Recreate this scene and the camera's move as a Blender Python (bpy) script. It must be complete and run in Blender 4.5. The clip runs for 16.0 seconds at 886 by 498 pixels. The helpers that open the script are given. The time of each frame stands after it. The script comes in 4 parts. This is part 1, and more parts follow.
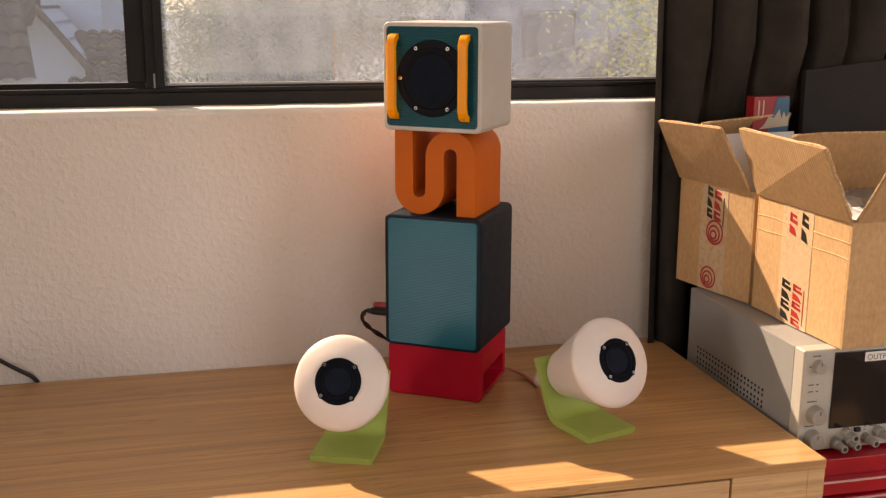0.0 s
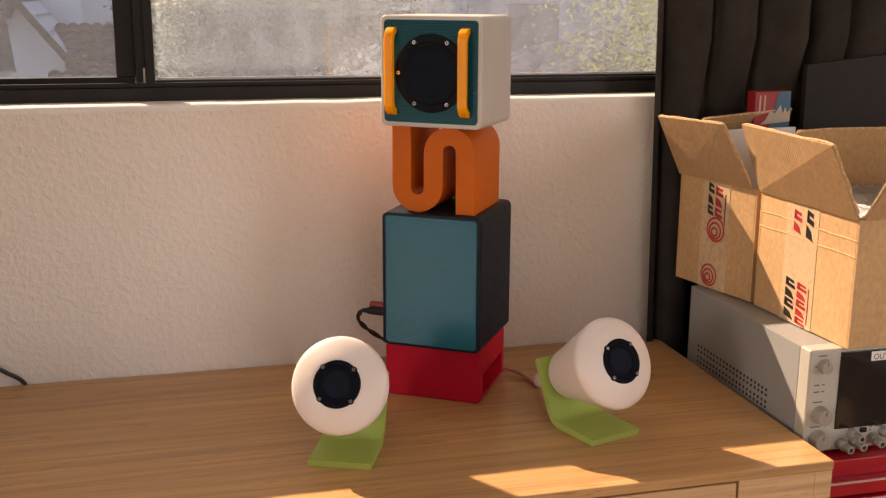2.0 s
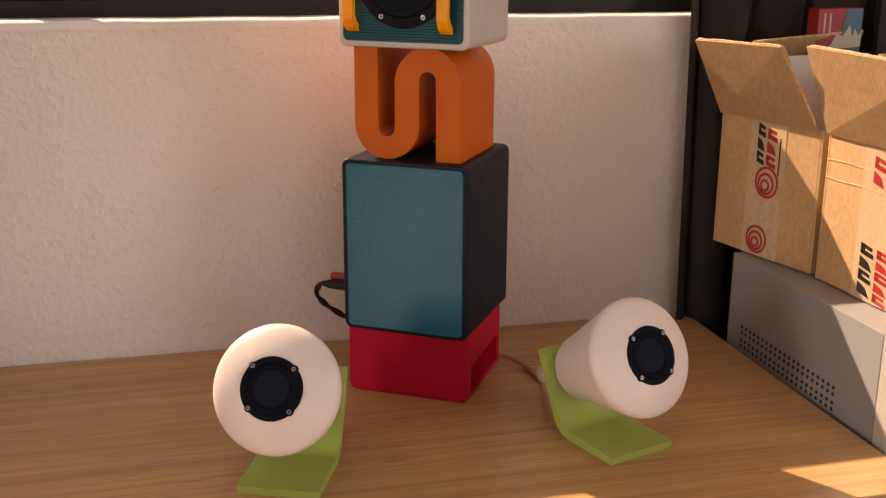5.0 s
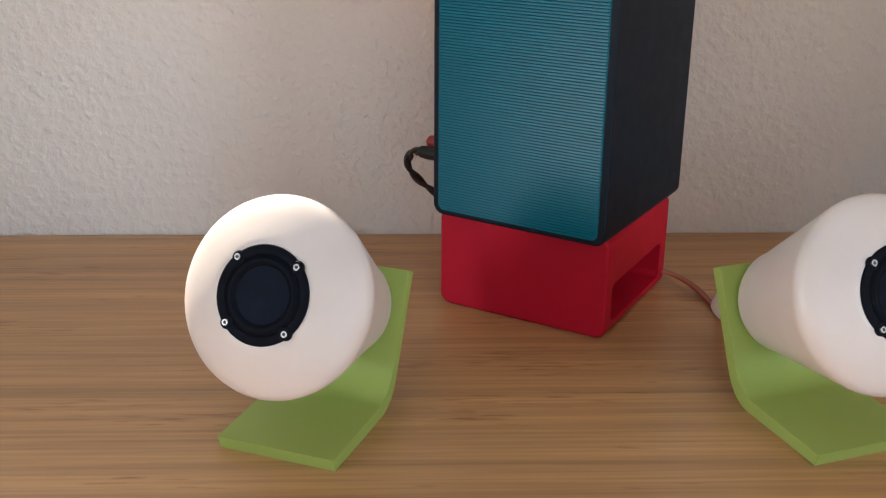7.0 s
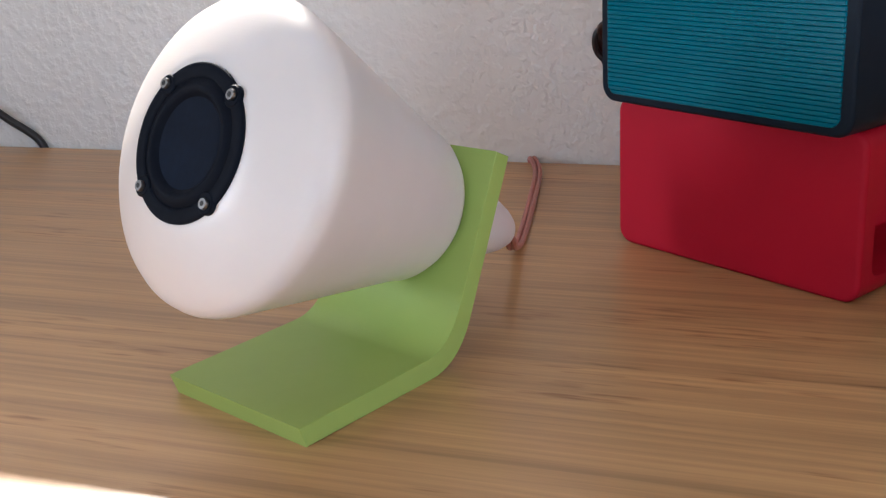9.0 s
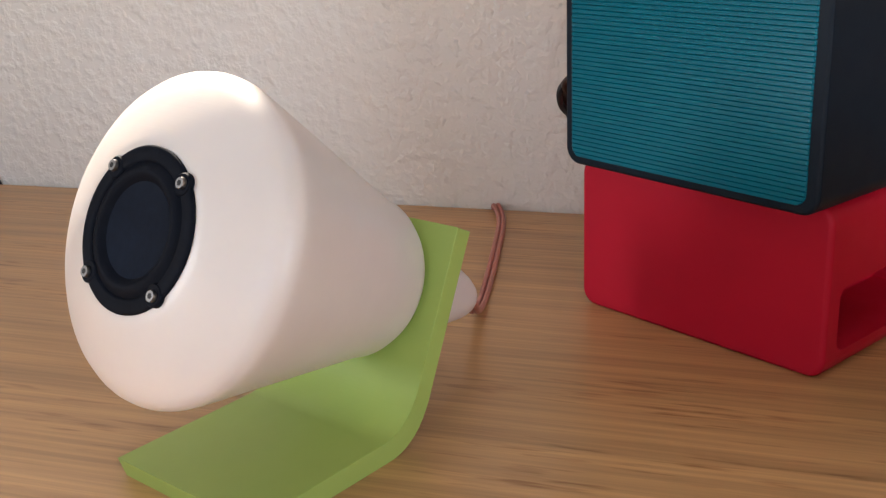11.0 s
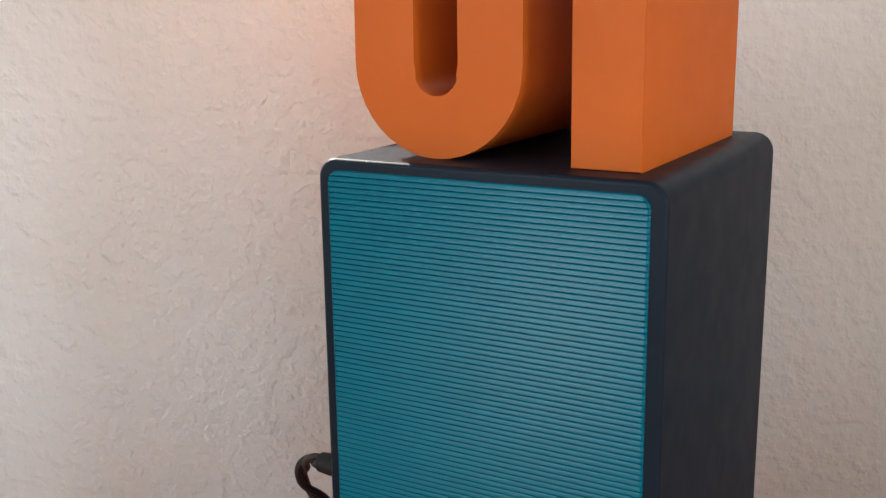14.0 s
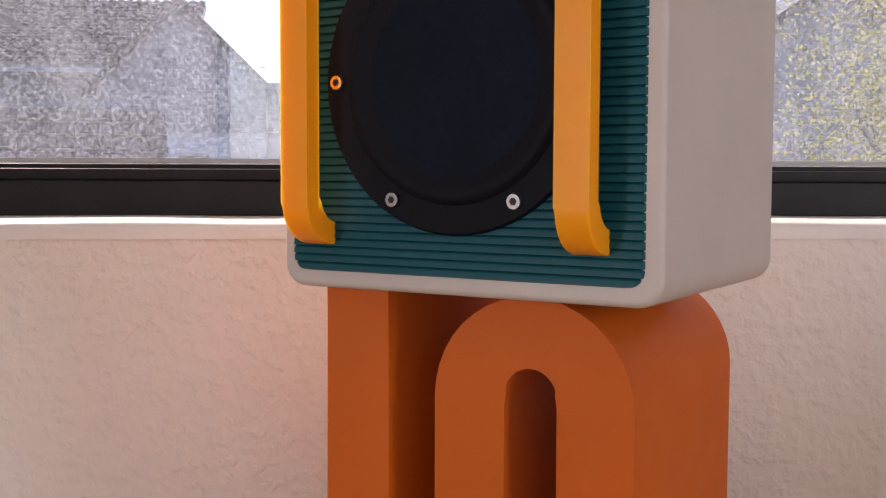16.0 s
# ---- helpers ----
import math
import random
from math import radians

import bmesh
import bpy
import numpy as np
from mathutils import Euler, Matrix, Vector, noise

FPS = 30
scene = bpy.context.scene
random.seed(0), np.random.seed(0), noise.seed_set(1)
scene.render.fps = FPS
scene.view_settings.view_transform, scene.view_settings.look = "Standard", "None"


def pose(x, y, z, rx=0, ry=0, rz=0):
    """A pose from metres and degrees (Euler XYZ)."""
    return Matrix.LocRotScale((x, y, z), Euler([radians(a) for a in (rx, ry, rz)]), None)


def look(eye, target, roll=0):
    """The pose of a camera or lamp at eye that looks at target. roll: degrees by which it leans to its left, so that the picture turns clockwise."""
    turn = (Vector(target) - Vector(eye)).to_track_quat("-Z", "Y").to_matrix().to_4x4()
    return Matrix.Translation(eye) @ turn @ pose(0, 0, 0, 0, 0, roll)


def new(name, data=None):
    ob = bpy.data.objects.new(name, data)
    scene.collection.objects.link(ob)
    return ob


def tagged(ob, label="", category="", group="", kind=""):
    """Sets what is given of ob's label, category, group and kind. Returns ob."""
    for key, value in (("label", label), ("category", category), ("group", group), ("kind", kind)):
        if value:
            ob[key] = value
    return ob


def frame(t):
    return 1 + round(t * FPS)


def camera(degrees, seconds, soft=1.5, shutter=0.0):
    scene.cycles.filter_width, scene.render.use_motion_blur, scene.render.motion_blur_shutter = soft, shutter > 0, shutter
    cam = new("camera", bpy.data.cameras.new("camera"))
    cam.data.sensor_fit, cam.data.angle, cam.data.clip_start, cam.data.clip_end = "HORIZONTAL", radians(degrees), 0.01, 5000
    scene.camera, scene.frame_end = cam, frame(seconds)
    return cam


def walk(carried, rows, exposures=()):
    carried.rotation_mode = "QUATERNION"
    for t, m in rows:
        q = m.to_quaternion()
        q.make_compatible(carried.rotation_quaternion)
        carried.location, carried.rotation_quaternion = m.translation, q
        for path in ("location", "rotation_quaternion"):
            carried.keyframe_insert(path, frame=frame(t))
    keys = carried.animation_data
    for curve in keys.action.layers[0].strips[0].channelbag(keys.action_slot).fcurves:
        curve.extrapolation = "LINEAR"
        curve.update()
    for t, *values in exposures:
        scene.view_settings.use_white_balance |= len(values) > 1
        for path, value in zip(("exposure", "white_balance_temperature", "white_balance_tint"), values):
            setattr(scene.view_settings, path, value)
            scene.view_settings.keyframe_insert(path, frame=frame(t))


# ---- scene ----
cam = camera(44.9, 16.0, soft=1.3)
PATH = [
    (0, (-0.2837, -1.7257, 1.3340), (0.1703, 0.1698, 0.8830), 0.2),
    (0.5, (-0.2926, -1.7138, 1.3290), (0.1728, 0.1790, 0.8830), 0.2),
    (1, (-0.3001, -1.7016, 1.3350), (0.1742, 0.1865, 0.8800), 0.3),
    (1.5, (-0.2998, -1.6958, 1.3340), (0.1772, 0.1929, 0.8790), 0.3),
    (2, (-0.2987, -1.6869, 1.3330), (0.1864, 0.1976, 0.8710), 0.3),
    (2.5, (-0.2968, -1.6641, 1.3290), (0.2008, 0.2156, 0.8600), 0.2),
    (3, (-0.2999, -1.6201, 1.3250), (0.2210, 0.2478, 0.8370), 0.1),
    (5.5, (-0.1157, -1.2922, 1.2380), (0.2943, 0.5749, 0.6470), 0.4),
    (6, (-0.0556, -1.2073, 1.2130), (0.2453, 0.6603, 0.5650), 0.7),
    (6.5, (-0.0430, -1.0980, 1.1630), (0.1611, 0.7703, 0.4800), 0.9),
    (7, (-0.0218, -1.0100, 1.1110), (0.0373, 0.8550, 0.3920), 0.4),
    (7.5, (0.0266, -0.9281, 1.0440), (-0.0854, 0.9305, 0.3140), -0.3),
    (8, (0.0687, -0.8540, 0.9850), (-0.2475, 0.9902, 0.2770), -1.5),
    (8.5, (0.0933, -0.7971, 0.9530), (-0.4142, 1.0085, 0.2590), -2.4),
    (9, (0.1087, -0.7558, 0.9420), (-0.5429, 1.0208, 0.2920), -3.4),
    (11.5, (0.1031, -0.7208, 0.9710), (-0.4329, 1.0978, 0.3310), -1.5),
    (12, (0.0792, -0.6954, 0.9740), (-0.3062, 1.1637, 0.3460), -1.2),
    (12.5, (0.0520, -0.6749, 0.9960), (-0.1571, 1.2219, 0.3990), -0.5),
    (13, (0.0376, -0.6569, 1.0250), (-0.0254, 1.2629, 0.4660), -0.4),
    (13.5, (0.0290, -0.6427, 1.0560), (0.0680, 1.2896, 0.5410), -0.9),
    (14, (0.0204, -0.6322, 1.0900), (0.1401, 1.3114, 0.6340), -0.8),
    (14.5, (0.0264, -0.6158, 1.1260), (0.1950, 1.3397, 0.7450), -0.7),
    (15, (0.0309, -0.6056, 1.1490), (0.2182, 1.3603, 0.8320), -0.9),
    (15.5, (0.0392, -0.5967, 1.1780), (0.1780, 1.3846, 0.9390), -0.8),
    (16, (0.0267, -0.5956, 1.1910), (0.1774, 1.3946, 1.0620), 0.2),
]
EXPOSURE = [
    (0.0, 0.97, 7750, 23), (5.5, 0.92, 8000, 29), (6.0, 0.95, 7700, 28), (6.5, 1.20, 6100, 11), (7.0, 1.32, 6000, 11), (9.0, 1.52, 5500, 11),
    (11.5, 1.56, 6200, 14), (12.5, 1.66, 5800, 17), (13.0, 1.74, 5900, 9), (14.0, 1.70, 5750, 8), (14.5, 1.52, 5750, 8), (15.4, 1.17, 6500, 27), (16.0, 1.03, 6500, 27),
]
walk(cam, [(t, look(eye, target, roll)) for t, eye, target, roll in PATH], EXPOSURE)

# ---- light ----
SUN_WAY = Vector((0.64, -1.0, -0.886))
world = bpy.data.worlds.new("sky")
scene.world = world
world.use_nodes = True
wt = world.node_tree
sky = wt.nodes.new("ShaderNodeTexSky")
sky.sky_type = "NISHITA"
sky.sun_disc = False
sky.sun_elevation = radians(36)
sky.sun_rotation = radians(-31.4)
wt.links.new(sky.outputs[0], wt.nodes["Background"].inputs[0])
wt.nodes["Background"].inputs[1].default_value = 0.15
sun = new("sun", bpy.data.lights.new("sun", "SUN"))
sun.data.energy = 5.0
sun.data.angle = radians(0.53)
sun.data.color = (1.0, 0.86, 0.68)
sun.matrix_world = look((-6.1, 10, 9.5), Vector((-6.1, 10, 9.5)) + SUN_WAY)
side_sky = new("side_window_light", bpy.data.lights.new("side_window_light", "AREA"))
side_sky.data.shape = "RECTANGLE"
side_sky.data.size, side_sky.data.size_y = 0.38, 0.62
side_sky.data.energy = 7.2
side_sky.data.spread = radians(112)
side_sky.data.color = (1.0, 0.95, 0.88)
side_sky.matrix_world = look((-2.02, -1.74, 1.36), (0.2, -2.05, 1.1))
east_sky = new("east_window_light", bpy.data.lights.new("east_window_light", "AREA"))
east_sky.data.shape = "RECTANGLE"
east_sky.data.size, east_sky.data.size_y = 1.0, 1.1
east_sky.data.energy = 9.5
east_sky.data.color = (0.95, 0.97, 1.0)
east_sky.matrix_world = look((2.22, -2.3, 1.55), (0.3, -1.2, 1.1))

# added fill lamp, out of view, to brighten the north wall evenly
south_fill = new("south_fill_light", bpy.data.lights.new("south_fill_light", "AREA"))
south_fill.data.shape = "RECTANGLE"
south_fill.data.size, south_fill.data.size_y = 1.5, 1.1
south_fill.data.energy = 1.2
south_fill.data.color = (1.0, 0.90, 0.79)
south_fill.matrix_world = look((0.3, -3.22, 1.55), (0.3, 0.0, 1.15))


# ---- materials ----
def nodes_of(name):
    m = bpy.data.materials.new(name)
    m.use_nodes = True
    return m, m.node_tree, m.node_tree.nodes["Principled BSDF"]


def noise_node(t, scale, detail=4.0, stretch=(1, 1, 1), rough=0.55):
    co = t.nodes.new("ShaderNodeTexCoord")
    mp = t.nodes.new("ShaderNodeMapping")
    mp.inputs["Scale"].default_value = stretch
    t.links.new(co.outputs["Object"], mp.inputs[0])
    n = t.nodes.new("ShaderNodeTexNoise")
    n.inputs["Scale"].default_value = scale
    n.inputs["Detail"].default_value = detail
    n.inputs["Roughness"].default_value = rough
    t.links.new(mp.outputs[0], n.inputs[0])
    return n


def ramp_node(t, source, stops):
    r = t.nodes.new("ShaderNodeValToRGB")
    e = r.color_ramp.elements
    while len(e) < len(stops):
        e.new(0.5)
    for k, (p, c) in zip(e, stops):
        k.position, k.color = p, (*c, 1)
    t.links.new(source, r.inputs[0])
    return r


def surface(name, colour, rough=0.5, metal=0.0, vary=0.12, scale=8.0, grain=0.0, grain_scale=300.0,
            stretch=(1, 1, 1), specular=0.5, bump=0.1, wear=0.08, subsurface=0.0):
    """Colour with broad stains, fine grain, and a roughness that varies."""
    m, t, p = nodes_of(name)
    dark = tuple(c * (1 - vary) for c in colour)
    light = tuple(min(1, c * (1 + vary)) for c in colour)
    broad = noise_node(t, scale, 5, stretch)
    r = ramp_node(t, broad.outputs[0], [(0.3, dark), (0.7, light)])
    fine = noise_node(t, grain_scale, 3, stretch)
    mix = t.nodes.new("ShaderNodeMix")
    mix.data_type, mix.blend_type = "RGBA", "OVERLAY"
    mix.inputs[0].default_value = grain
    t.links.new(r.outputs[0], mix.inputs[6])
    t.links.new(fine.outputs[0], mix.inputs[7])
    t.links.new(mix.outputs[2], p.inputs["Base Color"])
    mr = t.nodes.new("ShaderNodeMapRange")
    mr.inputs[3].default_value = max(0.02, rough - wear)
    mr.inputs[4].default_value = min(1, rough + wear)
    t.links.new(noise_node(t, scale * 5, 4, stretch).outputs[0], mr.inputs[0])
    t.links.new(mr.outputs[0], p.inputs["Roughness"])
    p.inputs["Metallic"].default_value = metal
    p.inputs["Specular IOR Level"].default_value = specular
    if subsurface:
        p.inputs["Subsurface Weight"].default_value = subsurface
        p.inputs["Subsurface Radius"].default_value = (0.02, 0.015, 0.01)
        p.inputs["Subsurface Scale"].default_value = 0.5
    if bump:
        b = t.nodes.new("ShaderNodeBump")
        b.inputs["Strength"].default_value = bump
        b.inputs["Distance"].default_value = 0.001
        t.links.new(fine.outputs[0], b.inputs["Height"])
        t.links.new(b.outputs[0], p.inputs["Normal"])
    return m


def printed(name, colour, rough=0.45, layers=1800.0, strength=0.16, **more):
    """3D-printed plastic: fine horizontal layer lines."""
    m = surface(name, colour, rough, bump=0.0, vary=0.05, scale=14, **more)
    t = m.node_tree
    p = t.nodes["Principled BSDF"]
    w = noise_node(t, 1.0, 2, (25, 25, layers))
    b = t.nodes.new("ShaderNodeBump")
    b.inputs["Strength"].default_value = strength
    b.inputs["Distance"].default_value = 0.0002
    t.links.new(w.outputs[0], b.inputs["Height"])
    t.links.new(b.outputs[0], p.inputs["Normal"])
    return m


def plaster_material():
    m, t, p = nodes_of("plaster")
    broad = noise_node(t, 2.2, 4)
    r = ramp_node(t, broad.outputs[0], [(0.3, (0.76, 0.715, 0.65)), (0.7, (0.83, 0.785, 0.725))])
    t.links.new(r.outputs[0], p.inputs["Base Color"])
    p.inputs["Roughness"].default_value = 0.62
    n1 = noise_node(t, 105, 3, rough=0.5)
    n2 = noise_node(t, 48, 3, rough=0.5)
    flat = ramp_node(t, n1.outputs[0], [(0.43, (0, 0, 0)), (0.67, (1, 1, 1))])
    add = t.nodes.new("ShaderNodeMath")
    add.operation = "MULTIPLY_ADD"
    t.links.new(flat.outputs[0], add.inputs[0])
    add.inputs[1].default_value = 0.6
    t.links.new(n2.outputs[0], add.inputs[2])
    b = t.nodes.new("ShaderNodeBump")
    b.inputs["Strength"].default_value = 0.78
    b.inputs["Distance"].default_value = 0.0021
    t.links.new(add.outputs[0], b.inputs["Height"])
    t.links.new(b.outputs[0], p.inputs["Normal"])
    return m


def bamboo_material(name, colour, along=(1, 1, 1)):
    """Laminated bamboo: long pale strips with short dark streaks."""
    m, t, p = nodes_of(name)
    strip = noise_node(t, 1.0, 4, [1.5 if a else 62 for a in along], 0.62)
    fibre = noise_node(t, 1.0, 5, [6 if a else 330 for a in along], 0.65)
    streak = noise_node(t, 1.0, 2, [30 if a else 330 for a in along], 0.5)
    patch = noise_node(t, 1.0, 2, [7 if a else 26 for a in along], 0.5)
    c = colour
    base = ramp_node(t, strip.outputs[0], [(0.28, tuple(v * 0.76 for v in c)), (0.5, c), (0.74, tuple(min(1, v * 1.2) for v in c))])
    fr = ramp_node(t, fibre.outputs[0], [(0.3, (0.37, 0.37, 0.37)), (0.7, (0.62, 0.62, 0.62))])
    mix = t.nodes.new("ShaderNodeMix")
    mix.data_type, mix.blend_type = "RGBA", "OVERLAY"
    mix.inputs[0].default_value = 0.75
    t.links.new(base.outputs[0], mix.inputs[6])
    t.links.new(fr.outputs[0], mix.inputs[7])
    both = t.nodes.new("ShaderNodeMath")
    both.operation = "MULTIPLY_ADD"
    t.links.new(patch.outputs[0], both.inputs[0])
    both.inputs[1].default_value = 0.9
    t.links.new(streak.outputs[0], both.inputs[2])
    sr = ramp_node(t, both.outputs[0], [(1.0, (0, 0, 0)), (1.0, (0, 0, 0))])
    sr.color_ramp.elements[0].position, sr.color_ramp.elements[1].position = 0.56, 0.66
    sr.color_ramp.elements[1].color = (1, 1, 1, 1)
    half = t.nodes.new("ShaderNodeMath")
    half.operation = "MULTIPLY"
    half.inputs[1].default_value = 0.5
    t.links.new(both.outputs[0], half.inputs[0])
    t.links.new(half.outputs[0], sr.inputs[0])
    mix2 = t.nodes.new("ShaderNodeMix")
    mix2.data_type, mix2.blend_type = "RGBA", "MULTIPLY"
    mul = t.nodes.new("ShaderNodeMath")
    mul.operation = "MULTIPLY"
    mul.inputs[1].default_value = 0.75
    t.links.new(sr.outputs[0], mul.inputs[0])
    t.links.new(mul.outputs[0], mix2.inputs[0])
    t.links.new(mix.outputs[2], mix2.inputs[6])
    mix2.inputs[7].default_value = (0.46, 0.33, 0.22, 1)
    t.links.new(mix2.outputs[2], p.inputs["Base Color"])
    mr = t.nodes.new("ShaderNodeMapRange")
    mr.inputs[3].default_value, mr.inputs[4].default_value = 0.25, 0.40
    t.links.new(strip.outputs[0], mr.inputs[0])
    t.links.new(mr.outputs[0], p.inputs["Roughness"])
    b = t.nodes.new("ShaderNodeBump")
    b.inputs["Strength"].default_value = 0.12
    b.inputs["Distance"].default_value = 0.0006
    t.links.new(fibre.outputs[0], b.inputs["Height"])
    t.links.new(b.outputs[0], p.inputs["Normal"])
    return m


def dusty_glass(name, low, high, tint, through_light, mesh):
    """A pane that lets the view through, greyed by dust that scatters the sun."""
    m = bpy.data.materials.new(name)
    m.use_nodes = True
    t = m.node_tree
    t.nodes.remove(t.nodes["Principled BSDF"])
    out = t.nodes["Material Output"]
    clear = t.nodes.new("ShaderNodeBsdfTransparent")
    clear.inputs[0].default_value = (through_light * 0.94, through_light * 0.97, through_light, 1)
    gloss = t.nodes.new("ShaderNodeBsdfGlossy")
    gloss.inputs["Roughness"].default_value = 0.0
    fr = t.nodes.new("ShaderNodeFresnel")
    fr.inputs[0].default_value = 1.85
    m1 = t.nodes.new("ShaderNodeMixShader")
    t.links.new(fr.outputs[0], m1.inputs[0])
    t.links.new(clear.outputs[0], m1.inputs[1])
    t.links.new(gloss.outputs[0], m1.inputs[2])
    dust = t.nodes.new("ShaderNodeBsdfTranslucent")
    dust.inputs[0].default_value = (*tint, 1)
    speck = noise_node(t, 430 if mesh else 300, 4, rough=0.85)
    broad = noise_node(t, 30 if mesh else 9, 8, (1, 1, 0.5), 0.8)
    sr = ramp_node(t, speck.outputs[0], [(0.47, (0, 0, 0)), (0.74, (1, 1, 1))])
    mr = t.nodes.new("ShaderNodeMapRange")
    mr.inputs[1].default_value, mr.inputs[2].default_value = 0.3, 0.7
    mr.inputs[3].default_value, mr.inputs[4].default_value = low, high
    t.links.new(broad.outputs[0], mr.inputs[0])
    add = t.nodes.new("ShaderNodeMath")
    add.operation = "MULTIPLY_ADD"
    t.links.new(sr.outputs[0], add.inputs[0])
    add.inputs[1].default_value = 0.26 if mesh else 0.05
    t.links.new(mr.outputs[0], add.inputs[2])
    if mesh:
        # the screen's fine wires, 1.8 mm apart
        last = add.outputs[0]
        for way in ("Z", "X"):
            w = t.nodes.new("ShaderNodeTexWave")
            w.bands_direction = way
            w.inputs["Scale"].default_value = 175
            t.links.new(t.nodes["Texture Coordinate"].outputs["Object"], w.inputs[0])
            wires = t.nodes.new("ShaderNodeMath")
            wires.operation = "MULTIPLY_ADD"
            t.links.new(w.outputs["Fac"], wires.inputs[0])
            wires.inputs[1].default_value = 0.03
            t.links.new(last, wires.inputs[2])
            last = wires.outputs[0]
        add = wires
    m2 = t.nodes.new("ShaderNodeMixShader")
    t.links.new(add.outputs[0], m2.inputs[0])
    t.links.new(m1.outputs[0], m2.inputs[1])
    t.links.new(dust.outputs[0], m2.inputs[2])
    t.links.new(m2.outputs[0], out.inputs[0])
    return m


def leaf_material(name, colour):
    m = surface(name, colour, 0.5, vary=0.75, scale=1.3)
    t = m.node_tree
    glow = t.nodes.new("ShaderNodeBsdfTranslucent")
    glow.inputs[0].default_value = (min(1, colour[0] * 1.7), min(1, colour[1] * 1.7), colour[2] * 0.9, 1)
    mix = t.nodes.new("ShaderNodeMixShader")
    mix.inputs[0].default_value = 0.5
    t.links.new(t.nodes["Principled BSDF"].outputs[0], mix.inputs[1])
    t.links.new(glow.outputs[0], mix.inputs[2])
    t.links.new(mix.outputs[0], t.nodes["Material Output"].inputs[0])
    return m


def cardboard_material(name, colour, flutes=0.0):
    m = surface(name, colour, 0.75, vary=0.09, scale=14, grain=0.3, grain_scale=160, stretch=(1, 1, 0.6), specular=0.25, bump=0.15)
    if flutes:
        t = m.node_tree
        p = t.nodes["Principled BSDF"]
        co = t.nodes.new("ShaderNodeTexCoord")
        w = t.nodes.new("ShaderNodeTexWave")
        w.bands_direction = "Y"
        w.inputs["Scale"].default_value = 62
        w.inputs["Distortion"].default_value = 0.8
        w.inputs["Detail"].default_value = 2
        t.links.new(co.outputs["Object"], w.inputs[0])
        b = t.nodes.new("ShaderNodeBump")
        b.inputs["Strength"].default_value = flutes
        b.inputs["Distance"].default_value = 0.0015
        t.links.new(w.outputs[0], b.inputs["Height"])
        t.links.new(b.outputs[0], p.inputs["Normal"])
    return m


PLASTER = plaster_material()
BAMBOO = bamboo_material("bamboo_top", (0.49, 0.278, 0.118), (1, 0, 0))
BAMBOO_FRONT = bamboo_material("bamboo_front", (0.56, 0.36, 0.185), (1, 0, 0))
FRAME = surface("window_frame_paint", (0.014, 0.012, 0.012), 0.42, vary=0.25, scale=20, grain=0.2, specular=0.22)
SILL = surface("white_sill_paint", (0.78, 0.76, 0.72), 0.45, vary=0.06, scale=9, grain=0.15, grain_scale=120)
GLASS = dusty_glass("clear_pane_dust", 0.01, 0.03, (0.7, 0.78, 0.9), 0.86, False)
SCREENED = dusty_glass("dusty_screened_pane", -0.03, 0.042, (0.70, 0.78, 0.92), 0.76, True)
TEAL = printed("teal_plastic", (0.0012, 0.120, 0.170), 0.30, strength=0.0, wear=0.003, specular=0.18)
TEAL_DARK = printed("deep_teal_plastic", (0.003, 0.075, 0.098), 0.42, strength=0.0, wear=0.02, specular=0.2)
BLACK = printed("black_plastic", (0.0065, 0.0125, 0.022), 0.46, specular=0.17)
RED = printed("red_plastic", (0.49, 0.006, 0.026), 0.52, specular=0.22)
ORANGE = printed("orange_plastic", (0.58, 0.118, 0.007), 0.5, specular=0.2)
AMBER = printed("amber_plastic", (0.92, 0.34, 0.004), 0.4, strength=0.06, subsurface=0.3, specular=0.25)
CREAM = printed("cream_plastic", (0.52, 0.49, 0.445), 0.45)
WHITE = printed("white_plastic", (0.73, 0.66, 0.61), 0.36, strength=0.10, subsurface=0.2)
LIME = printed("lime_plastic", (0.33, 0.43, 0.10), 0.5, specular=0.35)
RUBBER = surface("black_rubber", (0.004, 0.0055, 0.010), 0.6, vary=0.2, scale=40, grain=0.2, specular=0.07)
PAPER_CONE = surface("black_paper_cone", (0.007, 0.011, 0.021), 0.7, vary=0.2, scale=40, grain=0.3, specular=0.08)
DRIVER_FRAME = surface("black_steel_frame", (0.005, 0.006, 0.010), 0.55, vary=0.2, scale=40, specular=0.10)
STEEL = surface("screw_steel", (0.26, 0.25, 0.24), 0.35, metal=1.0, vary=0.1, scale=200)
BRASS = surface("screw_brass", (0.80, 0.58, 0.25), 0.28, metal=1.0, vary=0.1, scale=200)
SOCKET = surface("socket_black", (0.004, 0.004, 0.004), 0.6, vary=0.2)
CARD = cardboard_material("cardboard", (0.52, 0.325, 0.16))
CARD_IN = cardboard_material("cardboard_inside", (0.43, 0.27, 0.135), 0.22)
CARD_EDGE = surface("cardboard_edge", (0.52, 0.34, 0.18), 0.85, vary=0.3, scale=150, grain=0.5, bump=0.5)
TAPE = surface("cream_tape", (0.56, 0.40, 0.24), 0.28, vary=0.06, scale=20, specular=0.5)
INK_BLACK = surface("tape_black_ink", (0.02, 0.018, 0.016), 0.35, vary=0.3, scale=60)
INK_RED = surface("tape_red_ink", (0.40, 0.03, 0.03), 0.35, vary=0.2, scale=60)
CASE = surface("warm_grey_case_paint", (0.265, 0.27, 0.26), 0.45, vary=0.05, scale=8, grain=0.25, grain_scale=700, bump=0.15)
PANEL = surface("beige_front_panel", (0.42, 0.405, 0.35), 0.45, vary=0.05, scale=12, grain=0.15)
